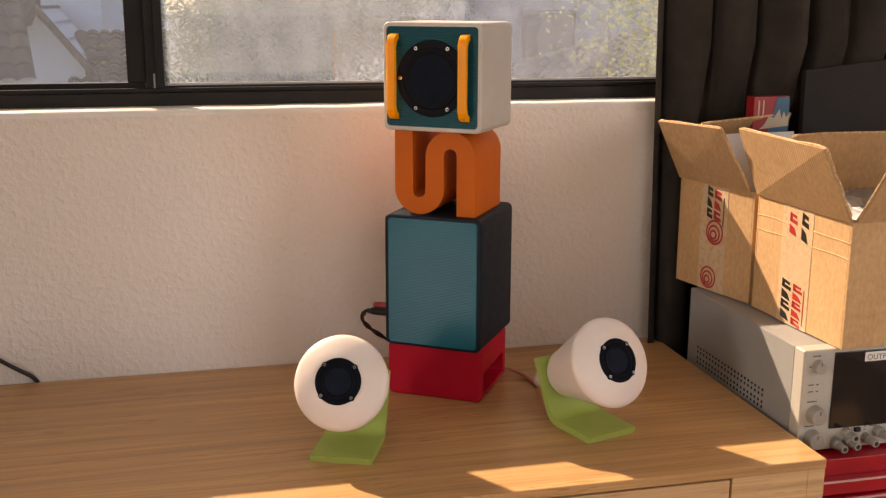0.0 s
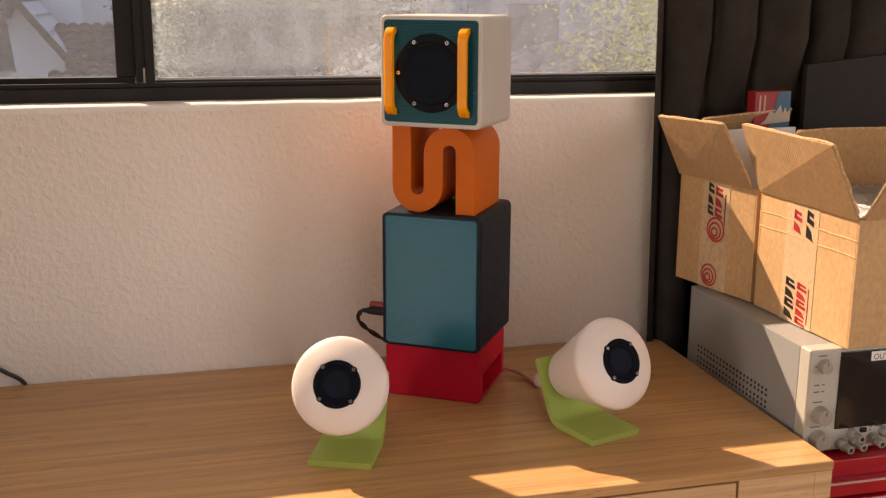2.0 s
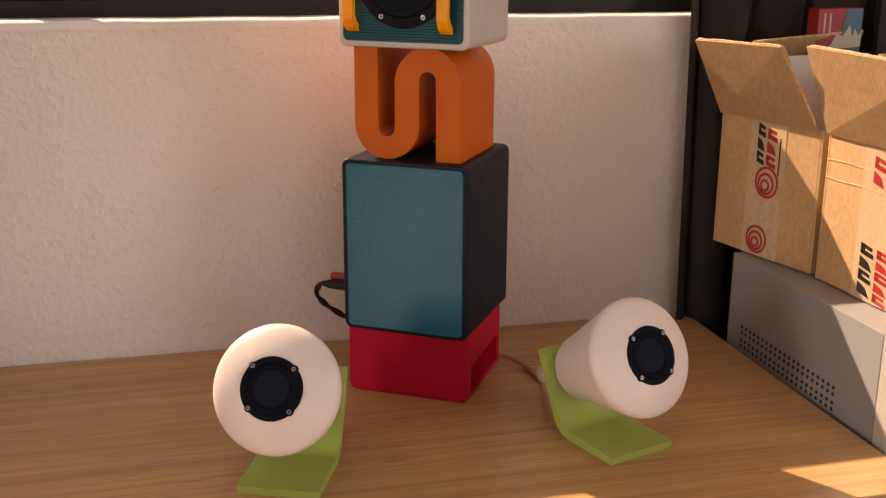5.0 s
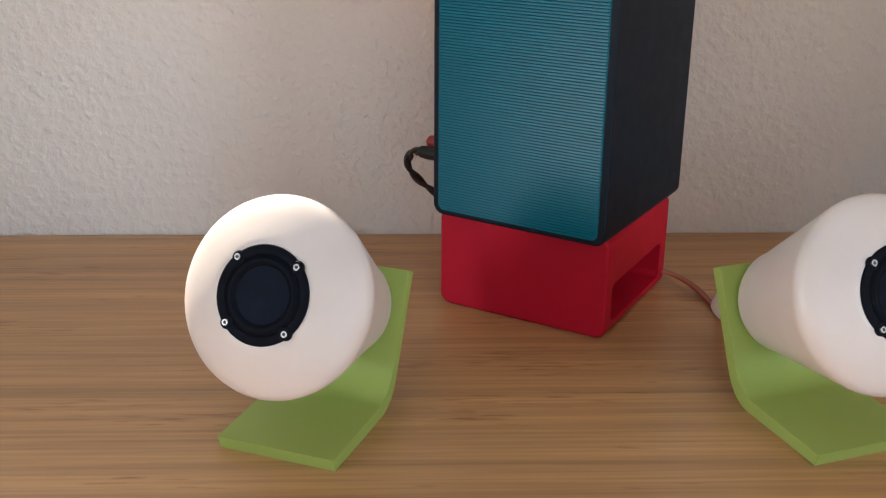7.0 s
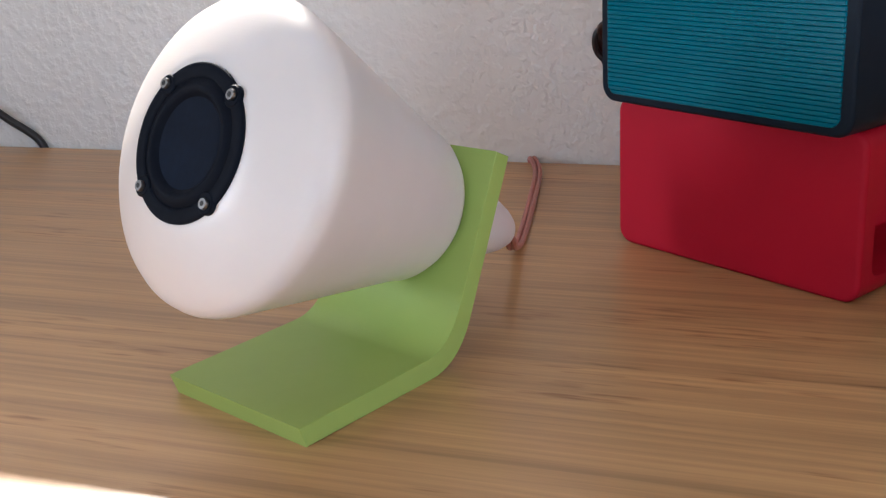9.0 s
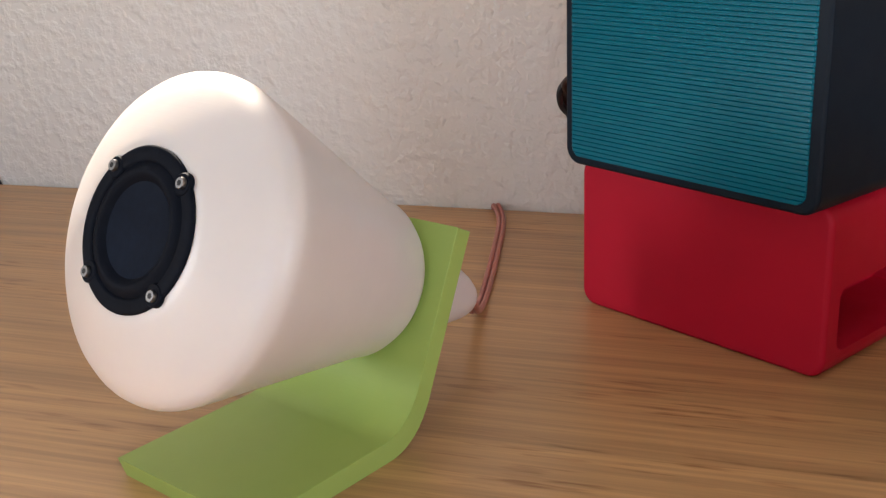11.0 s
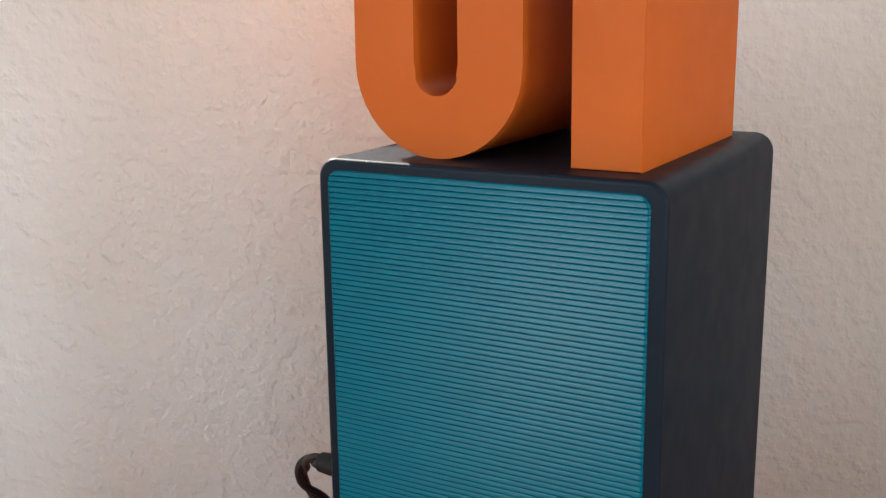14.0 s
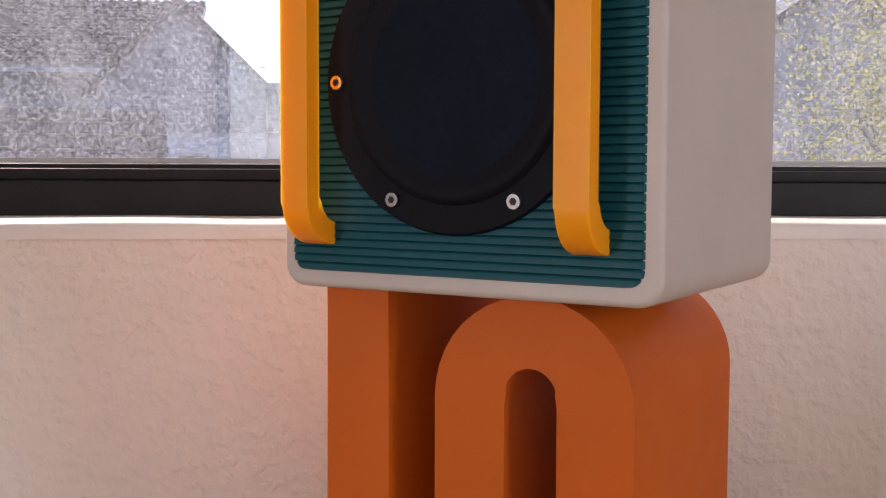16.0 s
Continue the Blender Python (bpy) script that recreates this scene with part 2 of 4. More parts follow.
KNOB = surface("beige_knob", (0.30, 0.285, 0.25), 0.38, vary=0.08, scale=60)
DISPLAY = surface("dark_display_glass", (0.012, 0.010, 0.010), 0.06, vary=0.2, scale=5, bump=0.0, wear=0.02)
PRINT_GREY = surface("panel_print", (0.10, 0.09, 0.08), 0.5)
LABEL_WHITE = surface("label_white", (0.72, 0.70, 0.66), 0.5, vary=0.05)
CURTAIN = surface("dark_curtain_cloth", (0.066, 0.058, 0.052), 0.85, vary=0.3, scale=9, grain=0.6, grain_scale=900, bump=0.6, specular=0.12)
CHEST_RED = surface("red_chest_enamel", (0.40, 0.004, 0.014), 0.34, vary=0.08, scale=6)
CHEST_EDGE = surface("chest_pale_edge", (0.60, 0.35, 0.33), 0.4, vary=0.1, scale=30)
DARK_BOARD = surface("dark_grey_board", (0.020, 0.018, 0.018), 0.7, vary=0.15, scale=5, grain=0.2, specular=0.25)
PAPER = surface("white_packing_paper", (0.74, 0.74, 0.74), 0.7, vary=0.06, scale=12, grain=0.1)
CARTON_RED = surface("carton_red", (0.30, 0.012, 0.016), 0.45, vary=0.08)
CARTON_BLUE = surface("carton_blue", (0.02, 0.11, 0.19), 0.45, vary=0.1)
CARTON_CREAM = surface("carton_cream", (0.45, 0.38, 0.28), 0.5, vary=0.1)
WIRE_RED = surface("red_wire", (0.33, 0.03, 0.03), 0.4, vary=0.1, scale=60)
WIRE_PINK = surface("pink_clear_wire", (0.42, 0.13, 0.10), 0.35, vary=0.15, scale=60)
WIRE_COPPER = surface("copper_clear_wire", (0.35, 0.17, 0.09), 0.3, vary=0.2, scale=90)
WIRE_BROWN = surface("dark_brown_wire", (0.035, 0.016, 0.013), 0.45, vary=0.2, scale=60)
WIRE_BLACK = surface("black_wire", (0.012, 0.010, 0.010), 0.45, vary=0.2, scale=60)
FLOOR_WOOD = bamboo_material("floor_wood", (0.30, 0.19, 0.10), (0, 1, 0))
CEILING_PAINT = surface("ceiling_paint", (0.76, 0.74, 0.70), 0.8, vary=0.04, scale=3)
# white stucco; the bluish tint puts sky-lit shade into its colour
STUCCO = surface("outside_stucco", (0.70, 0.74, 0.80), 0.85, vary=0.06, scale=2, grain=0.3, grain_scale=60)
# darker copy of the stucco, shade put into its grey
STUCCO_SHADED = surface("shaded_stucco", (0.24, 0.28, 0.34), 0.85, vary=0.08, scale=1.5)
ROOF_TILE = surface("grey_roof_tile", (0.11, 0.115, 0.125), 0.9, specular=0.15, vary=0.35, scale=4, grain=0.4, grain_scale=40)
ROOF_TILE_B = surface("brown_roof_tile", (0.22, 0.20, 0.185), 0.9, specular=0.15, vary=0.35, scale=4, grain=0.4, grain_scale=40)
BARK = surface("bark", (0.12, 0.09, 0.065), 0.9, vary=0.4, scale=8, grain=0.5, grain_scale=60)
LEAF = leaf_material("leaf_green", (0.085, 0.115, 0.048))
LEAF_GOLD = leaf_material("leaf_gold", (0.27, 0.28, 0.06))
LAWN = surface("outside_ground", (0.13, 0.13, 0.10), 0.9, vary=0.4, scale=0.6)


# ---- mesh helpers ----
def mesh_of(name, bm, material, smooth=False):
    bmesh.ops.recalc_face_normals(bm, faces=bm.faces)
    me = bpy.data.meshes.new(name)
    bm.to_mesh(me)
    bm.free()
    for mat in material if isinstance(material, (list, tuple)) else [material]:
        me.materials.append(mat)
    if smooth:
        for f in me.polygons:
            f.use_smooth = True
        me.set_sharp_from_angle(angle=radians(smooth if smooth is not True else 35))
    return me


def level_faces(ob):
    """Keep broad faces flat where narrow eased edges meet them."""
    w = ob.modifiers.new("weighted", "WEIGHTED_NORMAL")
    w.keep_sharp = True


def part(name, bm, material, parent, label="", smooth=35, m=None):
    ob = new(name, mesh_of(name, bm, material, smooth))
    ob.parent = parent
    if smooth:
        level_faces(ob)
    if m is not None:
        ob.matrix_local = m
    if label:
        tagged(ob, label)
    return ob


def thing(name, m, label, category, group="", kind=""):
    return_ob = new(name)
    return_ob.empty_display_size = 0.05
    return_ob.matrix_world = m
    return tagged(return_ob, label, category, group, kind)


def solid(name, bm, material, label, category, group="", kind="", m=None, smooth=35):
    ob = new(name, mesh_of(name, bm, material, smooth))
    if smooth:
        level_faces(ob)
    if m is not None:
        ob.matrix_world = m
    return tagged(ob, label, category, group, kind)


def box(x0, x1, y0, y1, z0, z1, bevel=0.0, seg=2, bm=None):
    bm = bm or bmesh.new()
    got = bmesh.ops.create_cube(bm, size=1.0)
    vs = got["verts"]
    for v in vs:
        v.co = Vector(((x0 + x1) / 2 + v.co.x * (x1 - x0), (y0 + y1) / 2 + v.co.y * (y1 - y0), (z0 + z1) / 2 + v.co.z * (z1 - z0)))
    if bevel:
        es = list({e for v in vs for e in v.link_edges})
        bmesh.ops.bevel(bm, geom=es, offset=bevel, segments=seg, profile=0.5, affect="EDGES")
    return bm


def rounded(w, h, r, n=6, cx=0.0, cz=0.0):
    """A rounded rectangle, counter-clockwise, as (x, z) pairs."""
    pts = []
    for sx, sz, a0 in ((1, 1, 0), (-1, 1, 90), (-1, -1, 180), (1, -1, 270)):
        for k in range(n + 1):
            a = radians(a0 + 90 * k / n)
            pts.append((cx + sx * (w / 2 - r) + r * math.cos(a), cz + sz * (h / 2 - r) + r * math.sin(a)))
    return pts


def loft(rings, cap0=True, cap1=True, bm=None, closed=True):
    """Skin between rings of 3D points of equal number."""
    bm = bm or bmesh.new()
    vs = [[bm.verts.new(p) for p in ring] for ring in rings]
    n = len(vs[0])
    for a, b in zip(vs, vs[1:]):
        for i in range(n if closed else n - 1):
            j = (i + 1) % n
            bm.faces.new((a[i], a[j], b[j], b[i]))
    if cap0:
        bm.faces.new(vs[0])
    if cap1:
        bm.faces.new(vs[-1])
    return bm


def rounded_block(x0, x1, y0, y1, z0, z1, r, e, n=6, bm=None):
    """A block with corners of radius r along its depth and eased front and back edges."""
    w, h, cx, cz = x1 - x0, z1 - z0, (x0 + x1) / 2, (z0 + z1) / 2
    rings = []
    for k in range(4):
        a = radians(90 * k / 3)
        i = e * (1 - math.sin(a))
        rings.append([(x, y0 + e * (1 - math.cos(a)), z) for x, z in rounded(w - 2 * i, h - 2 * i, max(r - i, 0.0005), n, cx, cz)])
    for k in range(4):
        a = radians(90 * k / 3)
        i = e * (1 - math.cos(a))
        rings.append([(x, y1 - e * (1 - math.sin(a)), z) for x, z in rounded(w - 2 * i, h - 2 * i, max(r - i, 0.0005), n, cx, cz)])
    return loft(rings, bm=bm)


def lathe(profile, n=48, bm=None, cap0=True, cap1=True):
    """Turn (radius, height) pairs round the local -y axis: height grows towards +y."""
    rings = [[(r * math.cos(2 * math.pi * k / n), s, r * math.sin(2 * math.pi * k / n)) for k in range(n)] for r, s in profile]
    return loft(rings, cap0, cap1, bm)


def extruded(outline, y0, y1, bevel=0.0, bm=None):
    """A flat (x, z) outline given depth along y."""
    bm = bm or bmesh.new()
    a = [bm.verts.new((x, y0, z)) for x, z in outline]
    b = [bm.verts.new((x, y1, z)) for x, z in outline]
    fa, fb = bm.faces.new(a), bm.faces.new(b)
    n = len(a)
    for i in range(n):
        bm.faces.new((a[i], a[(i + 1) % n], b[(i + 1) % n], b[i]))
    if bevel:
        bmesh.ops.bevel(bm, geom=list(fa.edges) + list(fb.edges), offset=bevel, segments=2, profile=0.5, affect="EDGES")
    return bm


def tube(points, r, n=10, bm=None, per=8):
    """A round cable along a smooth curve through points."""
    pts = [Vector(p) for p in points]
    ext = [pts[0] * 2 - pts[1]] + pts + [pts[-1] * 2 - pts[-2]]
    line = []
    for i in range(1, len(ext) - 2):
        p0, p1, p2, p3 = ext[i - 1:i + 3]
        for k in range(per):
            u = k / per
            line.append(0.5 * ((2 * p1) + (p2 - p0) * u + (2 * p0 - 5 * p1 + 4 * p2 - p3) * u * u + (3 * p1 - p0 - 3 * p2 + p3) * u ** 3))
    line.append(pts[-1])
    rings, side = [], None
    for i, p in enumerate(line):
        d = (line[min(i + 1, len(line) - 1)] - line[max(i - 1, 0)]).normalized()
        side = (side - d * side.dot(d)).normalized() if side else d.orthogonal().normalized()
        up = d.cross(side)
        rings.append([p + (side * math.cos(2 * math.pi * k / n) + up * math.sin(2 * math.pi * k / n)) * r for k in range(n)])
    return loft(rings, bm=bm)


# ---- room ----
def slab(name, x0, x1, y0, y1, z0, z1, material, label, category):
    return solid(name, box(x0, x1, y0, y1, z0, z1), material, label, category, kind="structure", smooth=False)


WIN_L, WIN_R, WIN_Z0, WIN_Z1 = -1.30, 0.95, 1.160, 2.10
wall_bm = box(-2.0, 2.2, 0.0, 0.14, 0.0, WIN_Z0)
box(-2.0, 2.2, 0.0, 0.14, WIN_Z1, 2.5, bm=wall_bm)
box(-2.0, WIN_L, 0.0, 0.14, WIN_Z0, WIN_Z1, bm=wall_bm)
box(WIN_R, 2.2, 0.0, 0.14, WIN_Z0, WIN_Z1, bm=wall_bm)
solid("wall_north", wall_bm, PLASTER, "cream plaster wall with hand-trowelled orange-peel texture", "wall", kind="structure", smooth=False)
east = box(2.2, 2.34, -3.2, 0.14, 0, 0.95)
box(2.2, 2.34, -3.2, 0.14, 2.15, 2.5, bm=east)
box(2.2, 2.34, -3.2, -2.85, 0.95, 2.15, bm=east)
box(2.2, 2.34, -1.75, 0.14, 0.95, 2.15, bm=east)
solid("wall_east", east, PLASTER, "plain cream plaster side wall with a window opening", "wall", kind="structure", smooth=False)
# the opening in this unseen wall is added for the fill lamp
south = box(-2.14, 2.34, -3.34, -3.2, 0, 0.95)
box(-2.14, 2.34, -3.34, -3.2, 2.15, 2.5, bm=south)
box(-2.14, -0.5, -3.34, -3.2, 0.95, 2.15, bm=south)
box(1.1, 2.34, -3.34, -3.2, 0.95, 2.15, bm=south)
solid("wall_south", south, PLASTER, "plain cream plaster wall with a window opening", "wall", kind="structure", smooth=False)
west = box(-2.14, -2.0, -3.2, 0.14, 0, 0.95)
box(-2.14, -2.0, -3.2, 0.14, 2.15, 2.5, bm=west)
box(-2.14, -2.0, -3.2, -2.25, 0.95, 2.15, bm=west)
box(-2.14, -2.0, -1.25, 0.14, 0.95, 2.15, bm=west)
solid("wall_west", west, PLASTER, "plain cream plaster wall with a window opening", "wall", kind="structure", smooth=False)
slab("floor", -2.14, 2.34, -3.34, 0.14, -0.1, 0.0, FLOOR_WOOD, "brown wooden floor under the desk", "floor")
slab("ceiling", -2.14, 2.34, -3.34, 0.14, 2.5, 2.6, CEILING_PAINT, "plain off-white ceiling", "ceiling")

# window: a dark aluminium frame with a sliding sash and an insect screen
window = thing("window_1", pose(0, 0, 0), "dark bronze sliding window with dusty panes and insect screen", "window", kind="structure")
part("bottom_rail", box(WIN_L, WIN_R, 0.046, 0.10, 1.169, 1.190, 0.0015), FRAME, window)
part("track_lip", box(WIN_L, WIN_R, 0.052, 0.060, 1.190, 1.197, 0.001), FRAME, window)
part("top_rail", box(WIN_L, WIN_R, 0.046, 0.10, 2.06, 2.10, 0.0015), FRAME, window)
part("jamb", box(WIN_L, WIN_L + 0.04, 0.046, 0.10, 1.190, 2.06, 0.0015), FRAME, window)
part("jamb", box(WIN_R - 0.04, WIN_R, 0.046, 0.10, 1.190, 2.06, 0.0015), FRAME, window)
part("sash", box(WIN_L + 0.04, -0.345, 0.072, 0.098, 1.190, 1.205, 0.001), FRAME, window)
part("stile", box(-0.372, -0.341, 0.072, 0.098, 1.205, 2.06, 0.0015), FRAME, window)
part("stile", box(-0.343, -0.326, 0.060, 0.090, 1.197, 2.06, 0.0015), FRAME, window)
part("stile", box(-0.328, -0.314, 0.052, 0.084, 1.197, 2.06, 0.0015), FRAME, window)
part("sash_rail", box(-0.314, WIN_R - 0.04, 0.064, 0.086, 1.190, 1.200, 0.001), FRAME, window)
part("latch_strip", box(-0.3315, -0.3285, 0.0500, 0.0525, 1.197, 1.220, 0.0004), STEEL, window)
pane_a = part("pane", box(WIN_L + 0.04, -0.372, 0.084, 0.087, 1.205, 2.06), GLASS, window, "clear pane with dried splashes", False)
pane_b = part("pane", box(-0.314, WIN_R - 0.04, 0.074, 0.077, 1.200, 2.06), SCREENED, window, "dusty pane behind a fine insect screen", False)
for pane in (pane_a, pane_b):
    pane.visible_shadow = False
bead = box(-0.310, WIN_R - 0.045, 0.0700, 0.0725, 1.2005, 1.2035)
part("glazing_bead", bead, surface("pale_glazing_bead", (0.55, 0.55, 0.55), 0.5), window)
sill_bm = bmesh.new()
nx = 120
rows = []
for i in range(nx + 1):
    x = WIN_L + (WIN_R - WIN_L) * i / nx
    j = 0.0012 * noise.noise(Vector((x * 14, 0, 0)))
    rows.append([(x, 0.048, 1.160), (x, 0.048, 1.1695 + j * 0.5), (x, 0.006, 1.1685 + j), (x, 0.0, 1.1665 + j), (x, -0.0015, 1.163 + j), (x, -0.0015, 1.158)])
loft(rows, bm=sill_bm)
solid("window_sill", sill_bm, SILL, "white-painted narrow window sill, slightly chipped", "window sill", kind="structure", smooth=50)

side_windows = [thing("window_2", pose(-2.07, -1.75, 1.55), "plain side window letting daylight in", "window", kind="structure"),
                thing("window_3", pose(2.27, -2.30, 1.55), "plain side window letting daylight in", "window", kind="structure")]
for nm, b in (("frame", (-0.03, 0.03, -0.5, 0.5, -0.60, -0.56)), ("frame", (-0.03, 0.03, -0.5, 0.5, 0.56, 0.60)),
              ("frame", (-0.03, 0.03, -0.5, -0.46, -0.56, 0.56)), ("frame", (-0.03, 0.03, 0.46, 0.5, -0.56, 0.56))):
    for w in side_windows:
        part(nm, box(*b, 0.002), FRAME, w)


# unseen window frame, added round the fill lamp's opening
fill_opening = thing("added_window", pose(0.3, -3.27, 1.55), "unseen back window added round the fill lamp", "window", kind="structure")
for b in ((-0.8, 0.8, -0.03, 0.03, -0.60, -0.56), (-0.8, 0.8, -0.03, 0.03, 0.56, 0.60), (-0.8, -0.76, -0.03, 0.03, -0.56, 0.56), (0.76, 0.8, -0.03, 0.03, -0.56, 0.56)):
    part("frame", box(*b, 0.002), FRAME, fill_opening)


# curtain: a heavy cloth in deep folds
def curtain(x0, x1, z0, z1):
    bm = bmesh.new()
    n = 260
    rings = []
    for level in range(25):
        v = level / 24
        z = z0 + (z1 - z0) * v
        low = min(1.0, max(0.0, (1.24 - z) / 0.12))
        ring = []
        for i in range(n + 1):
            u = i / n
            ph = u * 10.2 * 2 * math.pi + 0.8 * math.sin(u * 11 + v * 0.4) + 0.3 * math.sin(u * 31) - 1.2
            deep = 0.72 + 0.28 * math.sin(u * 23 + 1.0)
            press = low * min(1.0, max(0.0, (u - 0.06) / 0.05))
            swing = deep * math.sin(ph + 0.5 * math.sin(ph)) + 0.06 * math.sin(2.7 * ph + v * 3)
            near = min(1.0, u / 0.10)
            y = (-0.020 - 0.024 * near + (0.014 + 0.024 * near) * swing) * (1 - press) + (-0.012 + 0.007 * swing) * press
            x = x0 + (x1 - x0) * u + 0.012 * (1 - u) * min(1.0, max(0.0, (1.33 - z) / 0.6)) + 0.013 * math.cos(ph) * (1 - 0.7 * press)
            ring.append(Vector((x, y, z)))
        rings.append(ring)
    vs = [[bm.verts.new(p) for p in r] for r in rings]
    for a, b in zip(vs, vs[1:]):
        for i in range(n):
            bm.faces.new((a[i], a[i + 1], b[i + 1], b[i]))
    bmesh.ops.solidify(bm, geom=bm.faces[:], thickness=0.0022)
    return bm


solid("curtain", curtain(0.480, 1.30, 0.25, 2.28), CURTAIN, "heavy charcoal brown curtain hanging in deep folds", "curtain", smooth=60)

# ---- outside ----
GROUND_Z = -3.2
gb = bmesh.new()
bmesh.ops.create_grid(gb, x_segments=2, y_segments=2, size=400)
solid("ground", gb, LAWN, "dry grey-green ground far below the window", "ground", kind="structure", m=pose(0, 60, GROUND_Z), smooth=False)


def tile_roof(width, length, rows_n, cols, lift=0.05):
    """A slope of half-round tiles: x along the eave, y up the slope, stepping at each course."""
    bm = bmesh.new()
    grid = []
    for r in range(rows_n):
        for edge in (0, 1):
            line = []
            for c in range(cols * 6 + 1):
                x = -width / 2 + width * c / (cols * 6)
                bumpz = lift * (abs(math.sin(math.pi * c / 6)) ** 0.7)
                z = bumpz + (0.05 if edge == 0 else 0.0)
                line.append(bm.verts.new((x, length * (r + edge) / rows_n, z)))
            grid.append(line)
    for a, b in zip(grid, grid[1:]):
        for i in range(len(a) - 1):
            bm.faces.new((a[i], a[i + 1], b[i + 1], b[i]))
    bmesh.ops.solidify(bm, geom=bm.faces[:], thickness=-0.03)
    return bm


def slope_pose(p, length_dir, up_dir):
    x = Vector(length_dir).normalized()
    y = Vector(up_dir).normalized()
    z = x.cross(y).normalized()
    y = z.cross(x)
    m = Matrix((x, y, z)).transposed().to_4x4()
    m.translation = p
    return m


def gable_house(name, x0, x1, y0, y1, eave, ridge, wall_mat, roof_mat, label, windows=(), shade_from=None):
    """A house whose gable end faces the window."""
    h = thing(name, pose((x0 + x1) / 2, y0, GROUND_Z), label, "house", "neighbouring houses")
    inv = h.matrix_world.inverted()
    w = (x1 - x0) / 2
    out = [(-w, 0), (w, 0), (w, eave - GROUND_Z), (0, ridge - GROUND_Z), (-w, eave - GROUND_Z)]
    part("wall", extruded(out, 0, y1 - y0), wall_mat, h, smooth=False)
    rise = ridge - eave
    slope = math.hypot(w, rise)
    for s in (-1, 1):
        over = 0.25
        base = Vector((s * (w + over * w / slope), (y1 - y0) / 2, eave - GROUND_Z - over * rise / slope + 0.03))
        m = slope_pose(base, (0, -s, 0), (-s * w, 0, rise))
        part("roof", tile_roof(y1 - y0 + 0.5, slope + over, int(slope / 0.3) + 1, int((y1 - y0) / 0.28)), roof_mat, h, m=m, smooth=40)
    for s in (-1, 1):
        trim = bmesh.new()
        loft([[(s * (w + 0.2), -0.28, eave - GROUND_Z - 0.2 * rise / w - 0.10), (s * (w + 0.2), -0.18, eave - GROUND_Z - 0.2 * rise / w - 0.10), (s * (w + 0.2), -0.18, eave - GROUND_Z - 0.2 * rise / w + 0.06), (s * (w + 0.2), -0.28, eave - GROUND_Z - 0.2 * rise / w + 0.06)],
              [(0, -0.28, ridge - GROUND_Z - 0.10), (0, -0.18, ridge - GROUND_Z - 0.10), (0, -0.18, ridge - GROUND_Z + 0.06), (0, -0.28, ridge - GROUND_Z + 0.06)]], bm=trim)
        part("bargeboard", trim, FRAME, h, smooth=False)
    # shade on the white gable, painted as a thin sheet of darker stucco
    if shade_from is not None:
        part("shaded_gable", extruded([(-w, shade_from - GROUND_Z), (w, shade_from - GROUND_Z), (w, eave - GROUND_Z), (0, ridge - GROUND_Z), (-w, eave - GROUND_Z)], -0.03, -0.004), STUCCO_SHADED, h, "gable face greyed to stand for shade", False)
    for wx, wz, ww, wh in windows:
        win = part("window", box(wx - ww / 2, wx + ww / 2, -0.05, 0.02, wz - GROUND_Z, wz + wh - GROUND_Z, 0.01), FRAME, h)
        part("glass_pane", box(wx - ww / 2 + 0.06, wx + ww / 2 - 0.06, -0.06, -0.052, wz + 0.06 - GROUND_Z, wz + wh - 0.06 - GROUND_Z), DISPLAY, win, smooth=False)
    return h


gable_house("house", -4.55, -1.65, 18.5, 25, 2.85, 4.28, STUCCO, ROOF_TILE, "white stucco house with dark grey tiled gable roof", ((0.2, 0.3, 0.5, 1.3),), 2.0)
gable_house("garage_wing", -2.95, -1.75, 15.6, 18.3, 0.45, 1.22, STUCCO, ROOF_TILE, "low white wing with steep dark tiled gable")
side_wing = thing("house_wing", pose(-1.2, 18.8, GROUND_Z), "white stucco wing with flat parapet beside the gabled house", "house", "neighbouring houses")
part("wall", box(-0.5, 0.6, 0, 5, 0, 5.2, 0.03), STUCCO, side_wing)
# parapet takes the stucco copy with shade in its colour
part("parapet", box(-0.5, 0.66, -0.06, 5.06, 5.2, 6.1, 0.02), STUCCO_SHADED, side_wing)
gable_house("house", -13.0, -4.2, 20.0, 28, 2.6, 5.6, STUCCO_SHADED, ROOF_TILE_B, "house in stucco greyed for shade, with broad weathered tile roof", ((2.0, 0.2, 1.0, 1.2),))
gable_house("house", 3.6, 10.5, 15.0, 23, 1.9, 4.2, STUCCO_SHADED, ROOF_TILE_B, "bluish grey shaded house behind a tiled porch", ((-1.6, 0.0, 0.9, 1.2),))


def lean_roof(name, p, along, up, width, length, mat, label):
    h = thing(name, slope_pose(p, along, up), label, "roof", "neighbouring houses")
    part("roof", tile_roof(width, length, int(length / 0.20) + 1, int(width / 0.17)), mat, h, smooth=40)
    deck = box(-width / 2, width / 2, 0, length, -0.12, -0.04)
    part("roof_deck", deck, STUCCO, h, smooth=False)
    return h


lean_roof("porch_roof", (-1.25, 15.2, -0.05), (1, 0, 0), (0, 2.0, 0.85), 1.5, 2.2, ROOF_TILE, "dark grey tiled lean-to roof below a white wall")
lean_roof("porch_roof", (-2.83, 9.0, 0.55), (1.0, 0.25, 0.0), (0.20, 0.75, 0.80), 2.4, 1.7, ROOF_TILE, "near slope of rounded grey roof tiles")
lean_roof("cross_roof", (-5.9, 18.75, 3.15), (1, 0, 0), (0, 1.6, 1.1), 5.8, 2.6, ROOF_TILE, "broad grey tiled roof behind the white gable")
